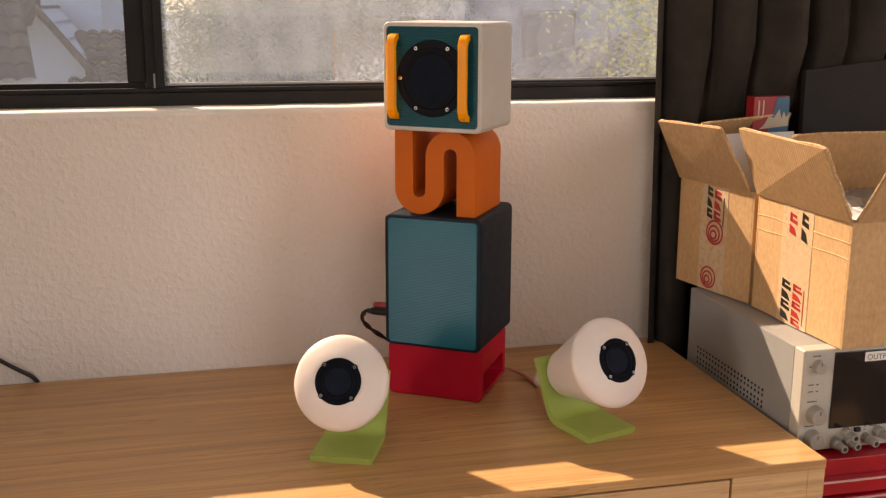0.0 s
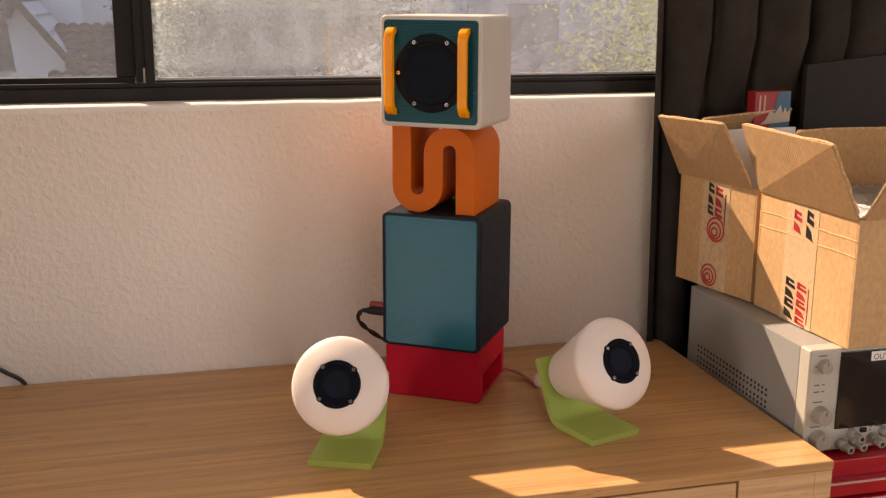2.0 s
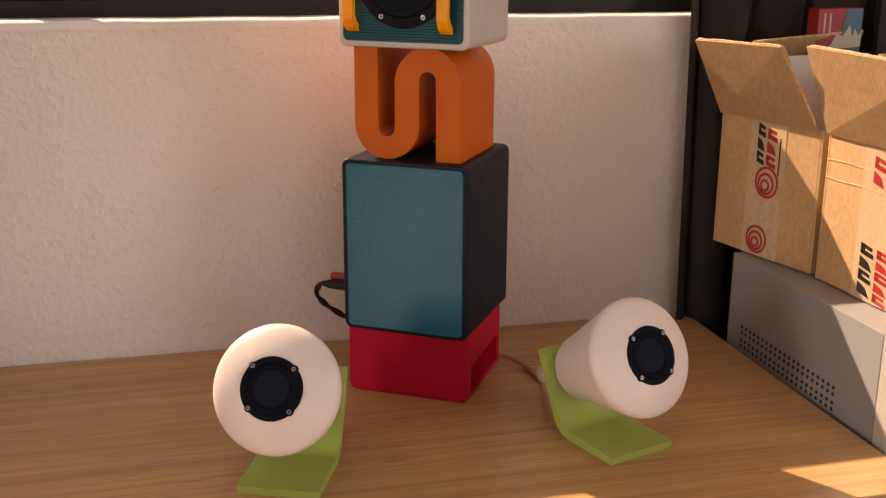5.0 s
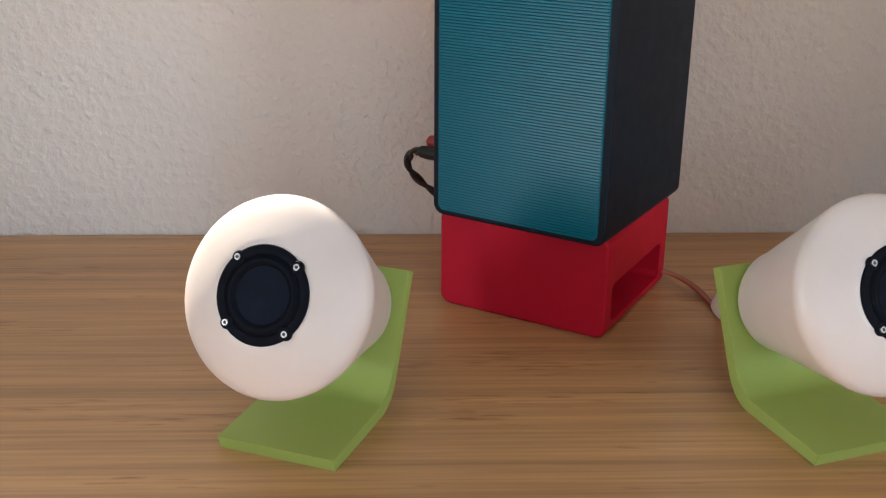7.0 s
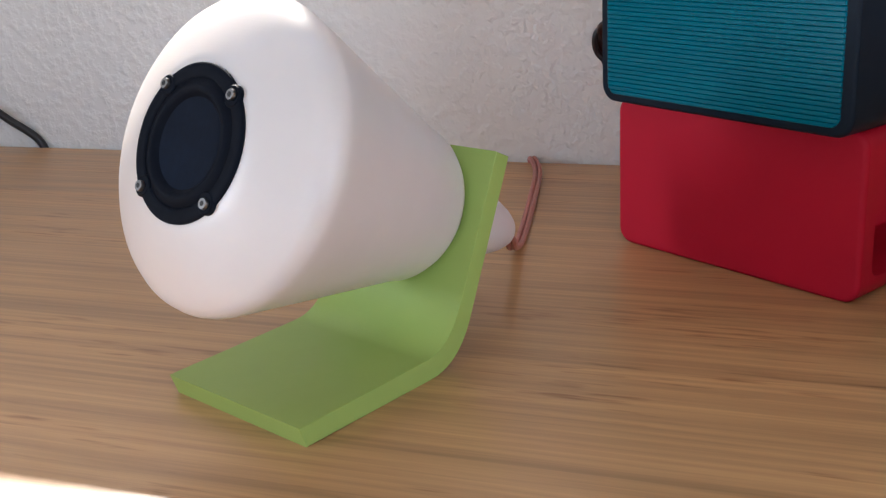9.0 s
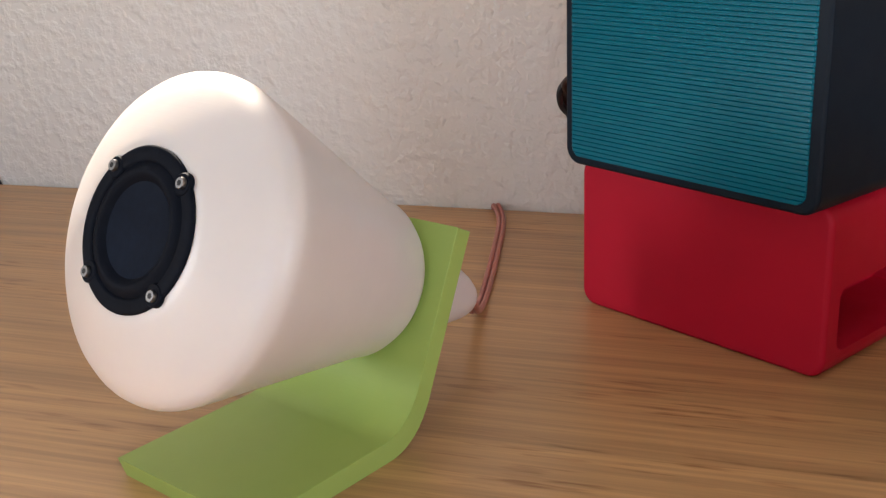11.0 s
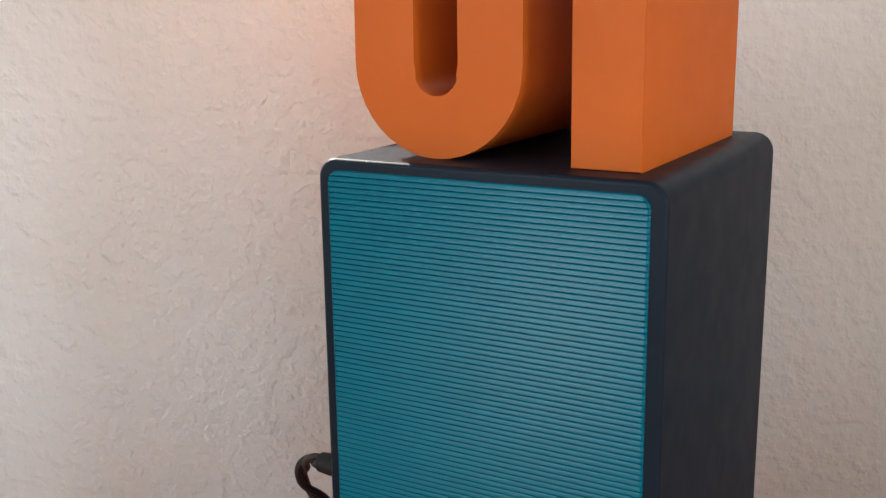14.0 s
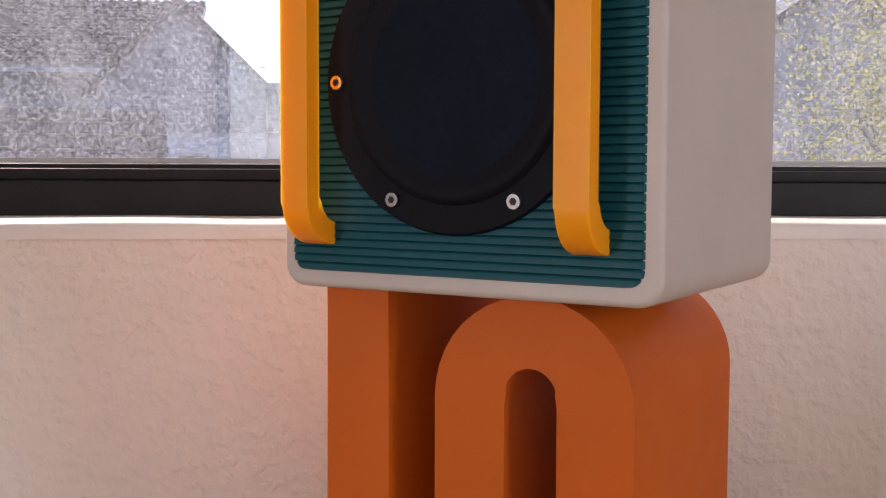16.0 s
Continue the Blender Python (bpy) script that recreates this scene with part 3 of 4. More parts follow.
lean_roof("porch_roof", (4.6, 10.0, 0.05), (1, 0.1, 0.22), (-0.1, 2.0, 0.7), 4.2, 1.9, ROOF_TILE_B, "weathered brown tile roof rising beside the tree")


def tree(name, p, height, spread, leaves, leaf_size, mat, label, seed, low=0.35):
    rng = random.Random(seed)
    tr = thing(name, pose(*p), label, "tree", "trees outside")
    bm = bmesh.new()
    tips = []

    def limb(a, d, length, r, depth):
        pts = [a]
        for k in range(3):
            sway = 0.05 if depth == 3 else 0.25
            d = (d + Vector((rng.uniform(-sway, sway), rng.uniform(-sway, sway), rng.uniform(-.05, .2)))).normalized()
            pts.append(pts[-1] + d * length / 3)
        rr = [r, r * .85, r * .7, r * .55]
        rings = []
        for q, s in zip(pts, rr):
            o = d.orthogonal().normalized()
            w = d.cross(o)
            rings.append([q + (o * math.cos(k * math.pi / 3) + w * math.sin(k * math.pi / 3)) * s for k in range(6)])
        loft(rings, bm=bm)
        if depth == 0:
            tips.append(pts[-1])
            tips.append(pts[-2])
            return
        for k in range(3):
            ang = rng.uniform(0, 6.28)
            nd = (d * 1.2 + Vector((math.cos(ang), math.sin(ang), rng.uniform(0.0, 0.6))) * 0.8).normalized()
            limb(pts[rng.choice((2, 3, 3))], nd, length * rng.uniform(.38, .55), r * .45, depth - 1)

    limb(Vector((0, 0, 0)), Vector((0.05, 0, 1)), height * 0.45, height * 0.022, 3)
    part("trunk", bm, BARK, tr)
    verts, faces = [], []
    for i in range(leaves):
        c = rng.choice(tips) + Vector((rng.gauss(0, spread), rng.gauss(0, spread), rng.gauss(0, spread * 1.7)))
        if c.z < height * low:
            c.z = height * low + rng.uniform(0, 0.5)
        q = Euler((rng.uniform(0, 6.3), rng.uniform(0, 6.3), rng.uniform(0, 6.3))).to_matrix()
        s = leaf_size * rng.uniform(.6, 1.3)
        k = len(verts)
        for lx, ly in ((0, -1), (.42, -.2), (.3, .5), (0, 1), (-.3, .5), (-.42, -.2)):
            verts.append(c + q @ Vector((lx * s, ly * s, 0.1 * s * abs(lx))))
        faces.append(tuple(range(k, k + 6)))
    me = bpy.data.meshes.new("crown")
    me.from_pydata(verts, [], faces)
    me.materials.append(mat)
    crown = new("crown", me)
    crown.parent = tr
    crown["kind"] = "stuff"
    return tr


tree("tree", (0.95, 10.6, GROUND_Z), 6.4, 0.34, 26000, 0.030, LEAF, "dull green garden tree in shade", 3, 0.15)
tree("tree", (1.05, 13.6, GROUND_Z), 7.0, 0.42, 22000, 0.040, LEAF, "dense dull green tree", 5, 0.15)
tree("tree", (1.9, 14.5, GROUND_Z), 7.5, 0.50, 22000, 0.040, LEAF, "dense dull green tree", 8, 0.15)
tree("tree", (3.55, 7.2, GROUND_Z), 6.2, 0.40, 20000, 0.023, LEAF_GOLD, "sunlit yellow-green tree with open foliage", 11, 0.3)
tree("shrub", (-0.18, 11.0, GROUND_Z), 3.4, 0.07, 1400, 0.028, LEAF_GOLD, "small sunlit yellow-green shrub", 13, 0.5)

# ---- desk ----
DESK_Z = 0.74
desk = thing("desk", pose(0, 0, 0), "bamboo desk with a drawer, set against the wall", "desk")
part("desktop", box(-1.05, 0.526, -0.551, -0.004, DESK_Z - 0.0135, DESK_Z, 0.0018, 3), BAMBOO, desk)
part("side_panel", box(0.500, 0.5255, -0.5495, -0.006, 0.0, DESK_Z - 0.0137, 0.001), BAMBOO_FRONT, desk)
part("side_panel", box(-1.05, -1.025, -0.5495, -0.006, 0.0, DESK_Z - 0.0137, 0.001), BAMBOO_FRONT, desk)
part("front_stile", box(0.3895, 0.4998, -0.5495, -0.530, 0.60, DESK_Z - 0.0137, 0.0008), BAMBOO_FRONT, desk, "pale bamboo front stile")
part("drawer", box(-0.40, 0.3865, -0.5485, -0.530, 0.60, DESK_Z - 0.0170, 0.001), BAMBOO_FRONT, desk, "pale bamboo drawer front")
part("drawer", box(-1.02, -0.4035, -0.5485, -0.530, 0.60, DESK_Z - 0.0170, 0.001), BAMBOO_FRONT, desk)
part("bottom_panel", box(-1.0249, 0.4999, -0.528, -0.008, 0.588, 0.5995), BAMBOO_FRONT, desk)

# ---- speaker tower ----
TOWER = pose(0.0, -0.188, DESK_Z, 0, 0, -33.6)


def screw(parent, m, r, head_mat=STEEL, depth=0.0018):
    s = part("screw", lathe([(r * 0.9, -depth), (r, -depth * 0.6), (r, 0.0005)], 20), head_mat, parent, m=m)
    part("hex_socket", lathe([(r * 0.5, -depth - 0.0001), (r * 0.46, -depth + 0.0002)], 6), SOCKET, s)
    return s


def ribbed_grille(x0, x1, z0, z1, r, pitch, amp, base=0.0):
    """A panel of lapped horizontal ribs with rounded corners, facing -y; each rib leans back a little."""
    w, h = x1 - x0, z1 - z0
    cx = (x0 + x1) / 2
    n = int(round(h / pitch))
    per = 8
    rows = []
    for i in range(n * per + 1):
        z = z0 + h * i / (n * per)
        d = min(z - z0, z1 - z)
        inset = r - math.sqrt(max(0.0, r * r - (r - d) ** 2)) if d < r else 0.0
        ph = (i % per) / per
        swell = -1.3 if ph == 0 else 1.1 - 1.1 * max(0.0, (ph - 0.125) / 0.75) ** 1.2
        y = base - amp * swell
        hw = w / 2 - inset - (0.0003 if ph == 0 else 0.0)
        rows.append([(cx - hw, base + 0.002, z), (cx - hw + 0.0002, y + 0.0005, z), (cx - hw + 0.0007, y + 0.0001, z), (cx - hw + 0.0014, y, z),
                     (cx + hw - 0.0014, y, z), (cx + hw - 0.0007, y + 0.0001, z), (cx + hw - 0.0002, y + 0.0005, z), (cx + hw, base + 0.002, z)])
    return loft(rows, closed=False, cap0=False, cap1=False)


# red base with a port slot through its right cheek
base_box = thing("red_plinth", pose(0.0022, -0.1718, DESK_Z, 0, 0, -31.8), "matte red printed base with a slot port, standing on the desk", "plinth")
red_bm = rounded_block(0, 0.150, 0, 0.139, 0, 0.0845, 0.009, 0.003)
red = part("body", red_bm, RED, base_box)
cut_bm = rounded_block(0.011, 0.122, -0.04, 0.04, 0.0115, 0.044, 0.006, 0.001)
cut_me = mesh_of("slot_shape", cut_bm, RED)
cut_me.transform(pose(0.150, 0, 0, 0, 0, 90))
cut = bpy.data.objects.new("slot_shape", cut_me)
scene.collection.objects.link(cut)
cut.matrix_world = base_box.matrix_world
mod = red.modifiers.new("slot", "BOOLEAN")
mod.object, mod.operation, mod.solver = cut, "DIFFERENCE", "EXACT"
bpy.context.view_layer.update()
done = bpy.data.meshes.new_from_object(red.evaluated_get(bpy.context.evaluated_depsgraph_get()))
red.modifiers.clear()
red.data = done
level_faces(red)
bpy.data.objects.remove(cut)

# teal-fronted cabinet
woofer = thing("speaker_cabinet", TOWER @ pose(0, 0, 0.0847), "black printed speaker cabinet with ribbed teal grille", "speaker")
part("body", rounded_block(-0.005, 0.1465, 0.0, 0.156, 0.0, 0.2015, 0.009, 0.002, 8), BLACK, woofer)
part("grille", ribbed_grille(0.0, 0.1405, 0.0045, 0.1965, 0.0055, 0.00231, 0.00036, -0.0006), TEAL, woofer, "ribbed teal grille", smooth=48)
for nm, y, z, mat, lab in (("plug", 0.060, 0.0295, SOCKET, "black banana plug"), ("plug", 0.074, 0.0355, WIRE_RED, "red banana plug")):
    part(nm, lathe([(0.0030, -0.052), (0.0052, -0.050), (0.0058, -0.044), (0.0058, -0.012), (0.0045, -0.010), (0.0045, -0.003), (0.0075, -0.0025), (0.0075, 0.001)], 24), mat, woofer, lab,
         m=pose(-0.005, y, z, 0, 0, -90))


# S-shaped spacer
def s_outline(bar, slot, height, n=14):
    ro, ri = bar + slot / 2, slot / 2
    x_a, x_b = bar + slot / 2, 2 * bar + slot * 1.5
    lo, hi, drop = ro, height - ro, 0.003
    pts = [(0, height), (0, lo)]
    pts += [(x_a - ro * math.cos(a), lo - ro * math.sin(a)) for a in (math.pi * k / n for k in range(1, n))]
    pts += [(x_a + ro, lo), (x_a + ro, hi)]
    pts += [(x_b - ri * math.cos(a), hi + drop + ri * math.sin(a)) for a in (math.pi * k / n for k in range(1, n))]
    pts += [(x_b + ri, hi), (x_b + ri, 0), (x_b + ro, 0), (x_b + ro, hi)]
    pts += [(x_b + ro * math.cos(a), hi + ro * math.sin(a)) for a in (math.pi * k / n for k in range(1, n))]
    pts += [(x_b - ro, hi), (x_b - ro, lo)]
    pts += [(x_a + ri * math.cos(a), lo - drop - ri * math.sin(a)) for a in (math.pi * k / n for k in range(1, n))]
    pts += [(x_a - ri, lo), (x_a - ri, height)]
    return pts


solid("s_shaped_spacer", extruded(s_outline(0.0283, 0.0202, 0.1240, 20), 0, 0.1235, 0.0006), ORANGE,
      "orange printed S-shaped spacer between two speakers", "speaker stand", m=TOWER @ pose(0.0060, 0.0145, 0.2863), smooth=30)

# cream head speaker with handles
head = thing("cube_speaker", TOWER @ pose(0.0005, 0.0042, 0.4104, 0, 0, -2.4), "cream cube speaker with teal front and amber handles", "speaker")
part("body", rounded_block(-0.0075, 0.1450, 0.0, 0.127, 0.0, 0.1545, 0.009, 0.0025, 8), CREAM, head)
part("grille", ribbed_grille(-0.0022, 0.1392, 0.0065, 0.1485, 0.006, 0.003, 0.00042, -0.0006), TEAL_DARK, head, "ribbed deep teal front", smooth=48)
hx, hz = 0.0698, 0.0757
driver = part("driver", lathe([(0.0541, 0.002), (0.0545, -0.0015), (0.0537, -0.0026), (0.0440, -0.0028), (0.0428, -0.0040), (0.0412, -0.0046),
                              (0.0385, -0.0042), (0.0360, -0.0034), (0.0340, -0.0030)], 72, cap0=False, cap1=False), DRIVER_FRAME, head, "round black loudspeaker driver", m=pose(hx, 0, hz))
part("cone", lathe([(0.0342, -0.0030), (0.028, -0.0027), (0.018, -0.0030), (0.010, -0.0034), (0.0002, -0.0036)], 64, cap0=False), PAPER_CONE, driver)
for k in range(6):
    a = radians(60 * k)
    screw(driver, pose(0.0488 * math.cos(a), -0.0024, 0.0488 * math.sin(a)), 0.0028, BRASS if k == 3 else STEEL)


def handle_outline(z0, z1, out, thick, r, n=8):
    """A bow handle seen from the side, as (y, z) pairs."""
    o = [(0.001, z0)]
    o += [(-out + r - r * math.sin(a), z0 + r - r * math.cos(a)) for a in (math.pi / 2 * k / n for k in range(n + 1))]
    o += [(-out + r - r * math.cos(a), z1 - r + r * math.sin(a)) for a in (math.pi / 2 * k / n for k in range(n + 1))]
    o += [(0.001, z1), (0.001, z1 - thick)]
    q = r - thick * 0.7
    o += [(-out + thick + q - q * math.sin(a), z1 - thick - q + q * math.cos(a)) for a in (math.pi / 2 * k / n for k in range(n + 1))]
    o += [(-out + thick + q - q * math.cos(a), z0 + thick + q - q * math.sin(a)) for a in (math.pi / 2 * k / n for k in range(n + 1))]
    o += [(0.001, z0 + thick)]
    return o


for x in (0.0056, 0.1150):
    bm = extruded(handle_outline(0.0165, 0.1385, 0.0170, 0.0070, 0.0155), 0, 0.0122, 0.0012)
    for v in bm.verts:
        v.co = Vector((x + v.co.y, v.co.x, v.co.z))
    part("handle", bm, AMBER, head, "glossy amber bow handle")


# ---- cone speakers ----
def cone_speaker(m, label):
    sp = thing("cone_speaker", m, label, "speaker", "pair of cone speakers")
    n = 10
    prof = [(-0.0010, 0), (0.071, 0)]
    p0, p1, p2 = Vector((0.071, 0)), Vector((0.090, 0)), Vector((0.0995, 0.022))
    prof += [tuple((1 - u) ** 2 * p0 + 2 * u * (1 - u) * p1 + u * u * p2) for u in (k / n for k in range(1, n + 1))]
    prof += [(0.1300, 0.0850), (0.1215, 0.0892)]
    q0, q1, q2 = Vector((0.0925, 0.0285)), Vector((0.0840, 0.0098)), Vector((0.068, 0.0095))
    prof += [tuple((1 - u) ** 2 * q0 + 2 * u * (1 - u) * q1 + u * u * q2) for u in (k / n for k in range(n + 1))]
    prof += [(-0.0040, 0.0095)]
    bm = extruded(prof, -0.0415, 0.0415, 0.0006)
    for v in bm.verts:
        v.co = Vector((v.co.y, v.co.x, v.co.z))
    part("stand", bm, LIME, sp, "lime green bent printed stand")
    tip = pose(0, -0.0066, 0.1158, -25.15, 0, 0)
    shell = [(0.0290, 0.0030), (0.0296, 0.0004), (0.0310, 0.0), (0.0350, 0.0008), (0.0420, 0.0030), (0.0500, 0.0062), (0.0560, 0.0092),
             (0.0600, 0.0122), (0.0622, 0.0150), (0.0631, 0.0180), (0.0630, 0.0205), (0.0622, 0.0240), (0.0374, 0.1120), (0.0362, 0.1190), (0.0338, 0.1235), (0.0300, 0.1254)]
    part("body", lathe(shell, 96, cap0=False), WHITE, sp, "white glossy cone shell", 40, tip)
    part("tail_nub", lathe([(0.0230, 0.1330), (0.0215, 0.1560), (0.0165, 0.1780), (0.0120, 0.1925), (0.0090, 0.1990), (0.0055, 0.2030), (0.0005, 0.2048)], 32), WHITE, sp, m=tip)
    fr = part("driver", lathe([(0.0302, 0.0035), (0.0306, -0.0008), (0.0298, -0.0016), (0.0256, -0.0018), (0.0246, -0.0008), (0.0234, -0.0014), (0.0218, -0.0024), (0.0200, -0.0024), (0.0187, -0.0012), (0.0176, -0.0002)],
                              72, cap0=False, cap1=False), RUBBER, sp, "small black driver", 50, tip)
    part("cone", lathe([(0.0178, -0.0002), (0.0120, 0.0004), (0.0060, 0.0006), (0.0002, 0.0006)], 48, cap0=False), PAPER_CONE, fr)
    for k in range(4):
        a = radians(43.5 + 90 * k)
        part("lug", lathe([(0.0044, 0.003), (0.0044, -0.0014), (0.0038, -0.0020)], 20, cap0=False), RUBBER, fr, m=pose(0.0277 * math.cos(a), 0, 0.0277 * math.sin(a)))
        screw(fr, pose(0.0282 * math.cos(a), -0.0016, 0.0282 * math.sin(a)), 0.0022)
    return sp


LEFT_CONE = pose(-0.1076, -0.4170, DESK_Z, 0, 0, -22.06)
RIGHT_CONE = pose(0.2719, -0.4190, DESK_Z, 0, 0, 17.75)
cone_speaker(LEFT_CONE, "white cone speaker on a lime green stand, before the tower")
cone_speaker(RIGHT_CONE, "white cone speaker on a lime green stand, near the stacked boxes")

# ---- cables ----
def twin_cable(name, points, gap, r, turns, mats, label, group="speaker cables"):
    """Two insulated strands side by side along a curve, laid flat or twisted round one another."""
    pts = [Vector(p) for p in points]
    ext = [pts[0] * 2 - pts[1]] + pts + [pts[-1] * 2 - pts[-2]]
    line = []
    for i in range(1, len(ext) - 2):
        p0, p1, p2, p3 = ext[i - 1:i + 3]
        for k in range(8):
            u = k / 8
            line.append(0.5 * ((2 * p1) + (p2 - p0) * u + (2 * p0 - 5 * p1 + 4 * p2 - p3) * u * u + (3 * p1 - p0 - 3 * p2 + p3) * u ** 3))
    line.append(pts[-1])
    cable = thing(name, Matrix.Translation(pts[0]), label, "cable", group)
    for s, mat in zip((-1, 1), mats):
        strand = []
        for i, p in enumerate(line):
            d = (line[min(i + 1, len(line) - 1)] - line[max(i - 1, 0)]).normalized()
            side = d.cross(Vector((0, 0, 1)))
            side = side.normalized() if side.length > 0.05 else Vector((1, 0, 0))
            a = 2 * math.pi * turns * i / (len(line) - 1)
            strand.append(p - pts[0] + (side * math.cos(a) + side.cross(d) * math.sin(a)) * gap * s)
        part("strand", tube(strand, r, 8, per=2), mat, cable)
    return cable


twin_cable("speaker_cable", [(-0.0405, -0.2530, 0.7690), (-0.0420, -0.2420, 0.7620), (-0.0460, -0.2220, 0.7500), (-0.053, -0.180, 0.7422), (-0.066, -0.105, 0.7422), (-0.079, -0.040, 0.7422), (-0.091, -0.008, 0.7440), (-0.094, -0.0040, 0.7380)],
           0.0016, 0.0017, 0.0, (WIRE_PINK, WIRE_PINK), "pinkish clear twin wire from the cone speaker's tail")
twin_cable("speaker_cable", [(0.200, -0.135, 0.752), (0.212, -0.142, 0.7500), (0.226, -0.160, 0.7455), (0.233, -0.190, 0.7424), (0.231, -0.220, 0.7480), (0.225, -0.240, 0.7600), (0.2175, -0.2505, 0.7695)],
           0.0016, 0.0017, 0.0, (WIRE_COPPER, WIRE_PINK), "copper-coloured clear twin wire running behind the stand")
twin_cable("audio_cable", [TOWER @ Vector(p) for p in ((-0.056, 0.061, 0.1142), (-0.068, 0.064, 0.110), (-0.075, 0.069, 0.096), (-0.066, 0.080, 0.078), (-0.046, 0.101, 0.056), (-0.022, 0.132, 0.034), (0.004, 0.160, 0.014), (0.020, 0.178, 0.0047))],
           0.0019, 0.0021, 4.5, (WIRE_BLACK, WIRE_BROWN), "dark twisted pair of wires plugged into the cabinet's side")
solid("power_cable", tube([(-0.70, -0.012, 0.900), (-0.63, -0.016, 0.820), (-0.590, -0.014, 0.787), (-0.562, -0.009, 0.765), (-0.540, -0.0040, 0.7480), (-0.530, -0.0035, 0.7300)], 0.0035), WIRE_BLACK,
      "black cable hanging down the wall onto the desk", "cable", "speaker cables")

# ---- bench: chest, power supply, boxes ----
chest = thing("tool_chest", pose(0, 0, 0), "glossy red metal tool chest with drawers beside the desk", "tool chest")
part("body", box(0.545, 1.15, -0.490, -0.078, 0.02, 0.7080, 0.003), CHEST_RED, chest)
for z0, z1 in ((0.660, 0.684), (0.560, 0.656), (0.440, 0.556), (0.300, 0.436), (0.120, 0.296)):
    d = part("drawer", box(0.550, 1.145, -0.504, -0.4905, z0, z1 - 0.001, 0.002), CHEST_RED, chest)
    part("pull_edge", box(0.552, 1.143, -0.5075, -0.5045, z1 - 0.0045, z1 - 0.0015, 0.0008), CHEST_EDGE, d)
for x in (0.58, 1.10):
    for y in (-0.46, -0.11):
        part("foot", box(x - 0.02, x + 0.02, y - 0.02, y + 0.02, 0.0, 0.0195, 0.003), RUBBER, chest)

psu = thing("power_supply", pose(0.5345, -0.467, 0.7085), "warm grey bench power supply with dark display, on the red chest", "power supply")
W, D, H = 0.268, 0.352, 0.1535
part("case", box(0.0, W, 0.0272, D, 0.004, H, 0.0022), CASE, psu)
part("front_panel", box(-0.001, W + 0.001, 0.0, 0.0262, 0.004, H + 0.0012, 0.003, 3), PANEL, psu, "beige front panel")
for fx in (0.03, W - 0.03):
    for fy in (0.04, D - 0.03):
        part("foot", box(fx - 0.01, fx + 0.01, fy - 0.01, fy + 0.01, 0.0, 0.004, 0.001), RUBBER, psu)
hole = lathe([(0.0024, -0.0003), (0.0022, 0.0004)], 10)
hole_me = mesh_of("vent_hole", hole, SOCKET, False)
for row in (0.0605, 0.0525, 0.0420, 0.0340):
    for k in range(21):
        v = new("vent_hole", hole_me)
        v.parent = psu
        v.matrix_local = pose(-0.0002, 0.313 - 0.0105 * k, row, 0, 0, 90)
disp = part("display_window", box(0.0465, W - 0.01, -0.0020, 0.002, 0.036, H - 0.004, 0.001), DISPLAY, psu, "dark glossy display window")
part("label_strip", box(0.0935, 0.158, -0.0026, -0.0021, H - 0.020, H - 0.0065), LABEL_WHITE, disp, "white label strip", False)
txt = bpy.data.curves.new("label_text", "FONT")
txt.body, txt.size, txt.extrude, txt.align_x = "OUTPUT", 0.0115, 0.0001, "LEFT"
txt_me = bpy.data.meshes.new_from_object(bpy.data.objects.new("label_text", txt))
txt_me.materials.clear()
txt_me.materials.append(PRINT_GREY)
t_ob = new("lettering", txt_me)
t_ob.parent = psu
t_ob.matrix_local = pose(0.0965, -0.0029, H - 0.0178, 90, 0, 0)


def knob(x, z, r, length, mat=KNOB):
    k = part("knob", lathe([(r * 0.82, -length), (r * 0.93, -length * 0.93), (r, -length * 0.3), (r * 1.08, -length * 0.12), (r * 1.08, 0.0)], 36), mat, psu, m=pose(x, 0, z))
    part("pointer", box(-r * 0.06, r * 0.06, -length - 0.0004, -length + 0.0002, r * 0.25, r * 0.8), PRINT_GREY, k, smooth=False)
    return k


knob(0.0215, 0.131, 0.0095, 0.010)
knob(0.0215, 0.060, 0.0125, 0.016)
knob(0.0205, 0.024, 0.0125, 0.016)
for x, z in ((0.0585, 0.0135), (0.0790, 0.0155), (0.0745, 0.0285), (0.108, 0.0175), (0.126, 0.0265)):
    p = part("binding_post", lathe([(0.0052, -0.026), (0.0058, -0.025), (0.0058, -0.012), (0.0075, -0.010), (0.0080, 0.0)], 24), KNOB, psu, m=pose(x, 0, z))
    part("post_bore", lathe([(0.0032, -0.0262), (0.0030, -0.0255)], 16), SOCKET, p)
part("rocker_switch", box(0.088, 0.097, -0.004, 0.001, 0.028, 0.0345, 0.0008), SOCKET, psu)
for x0, x1, z in ((0.008, 0.0125, 0.131), (0.0265, 0.031, 0.131), (0.009, 0.017, 0.104), (0.021, 0.025, 0.104), (0.009, 0.017, 0.094), (0.021, 0.025, 0.094), (0.009, 0.024, 0.079), (0.008, 0.023, 0.0425), (0.012, 0.025, 0.146), (0.104, 0.107, 0.0345), (0.104, 0.107, 0.0295), (0.112, 0.124, 0.0345)):
    part("printed_mark", box(x0, x1, -0.0004, 0.0002, z - 0.0008, z + 0.0008), PRINT_GREY, psu, smooth=False)


def quad_sheet(a, b, c, d, thick, bm=None):
    """A board between four corners, thickened behind."""
    a, b, c, d = (Vector(v) for v in (a, b, c, d))
    nrm = (b - a).cross(d - a).normalized() * thick
    return loft([[a, b, c, d], [a + nrm, b + nrm, c + nrm, d + nrm]], bm=bm)


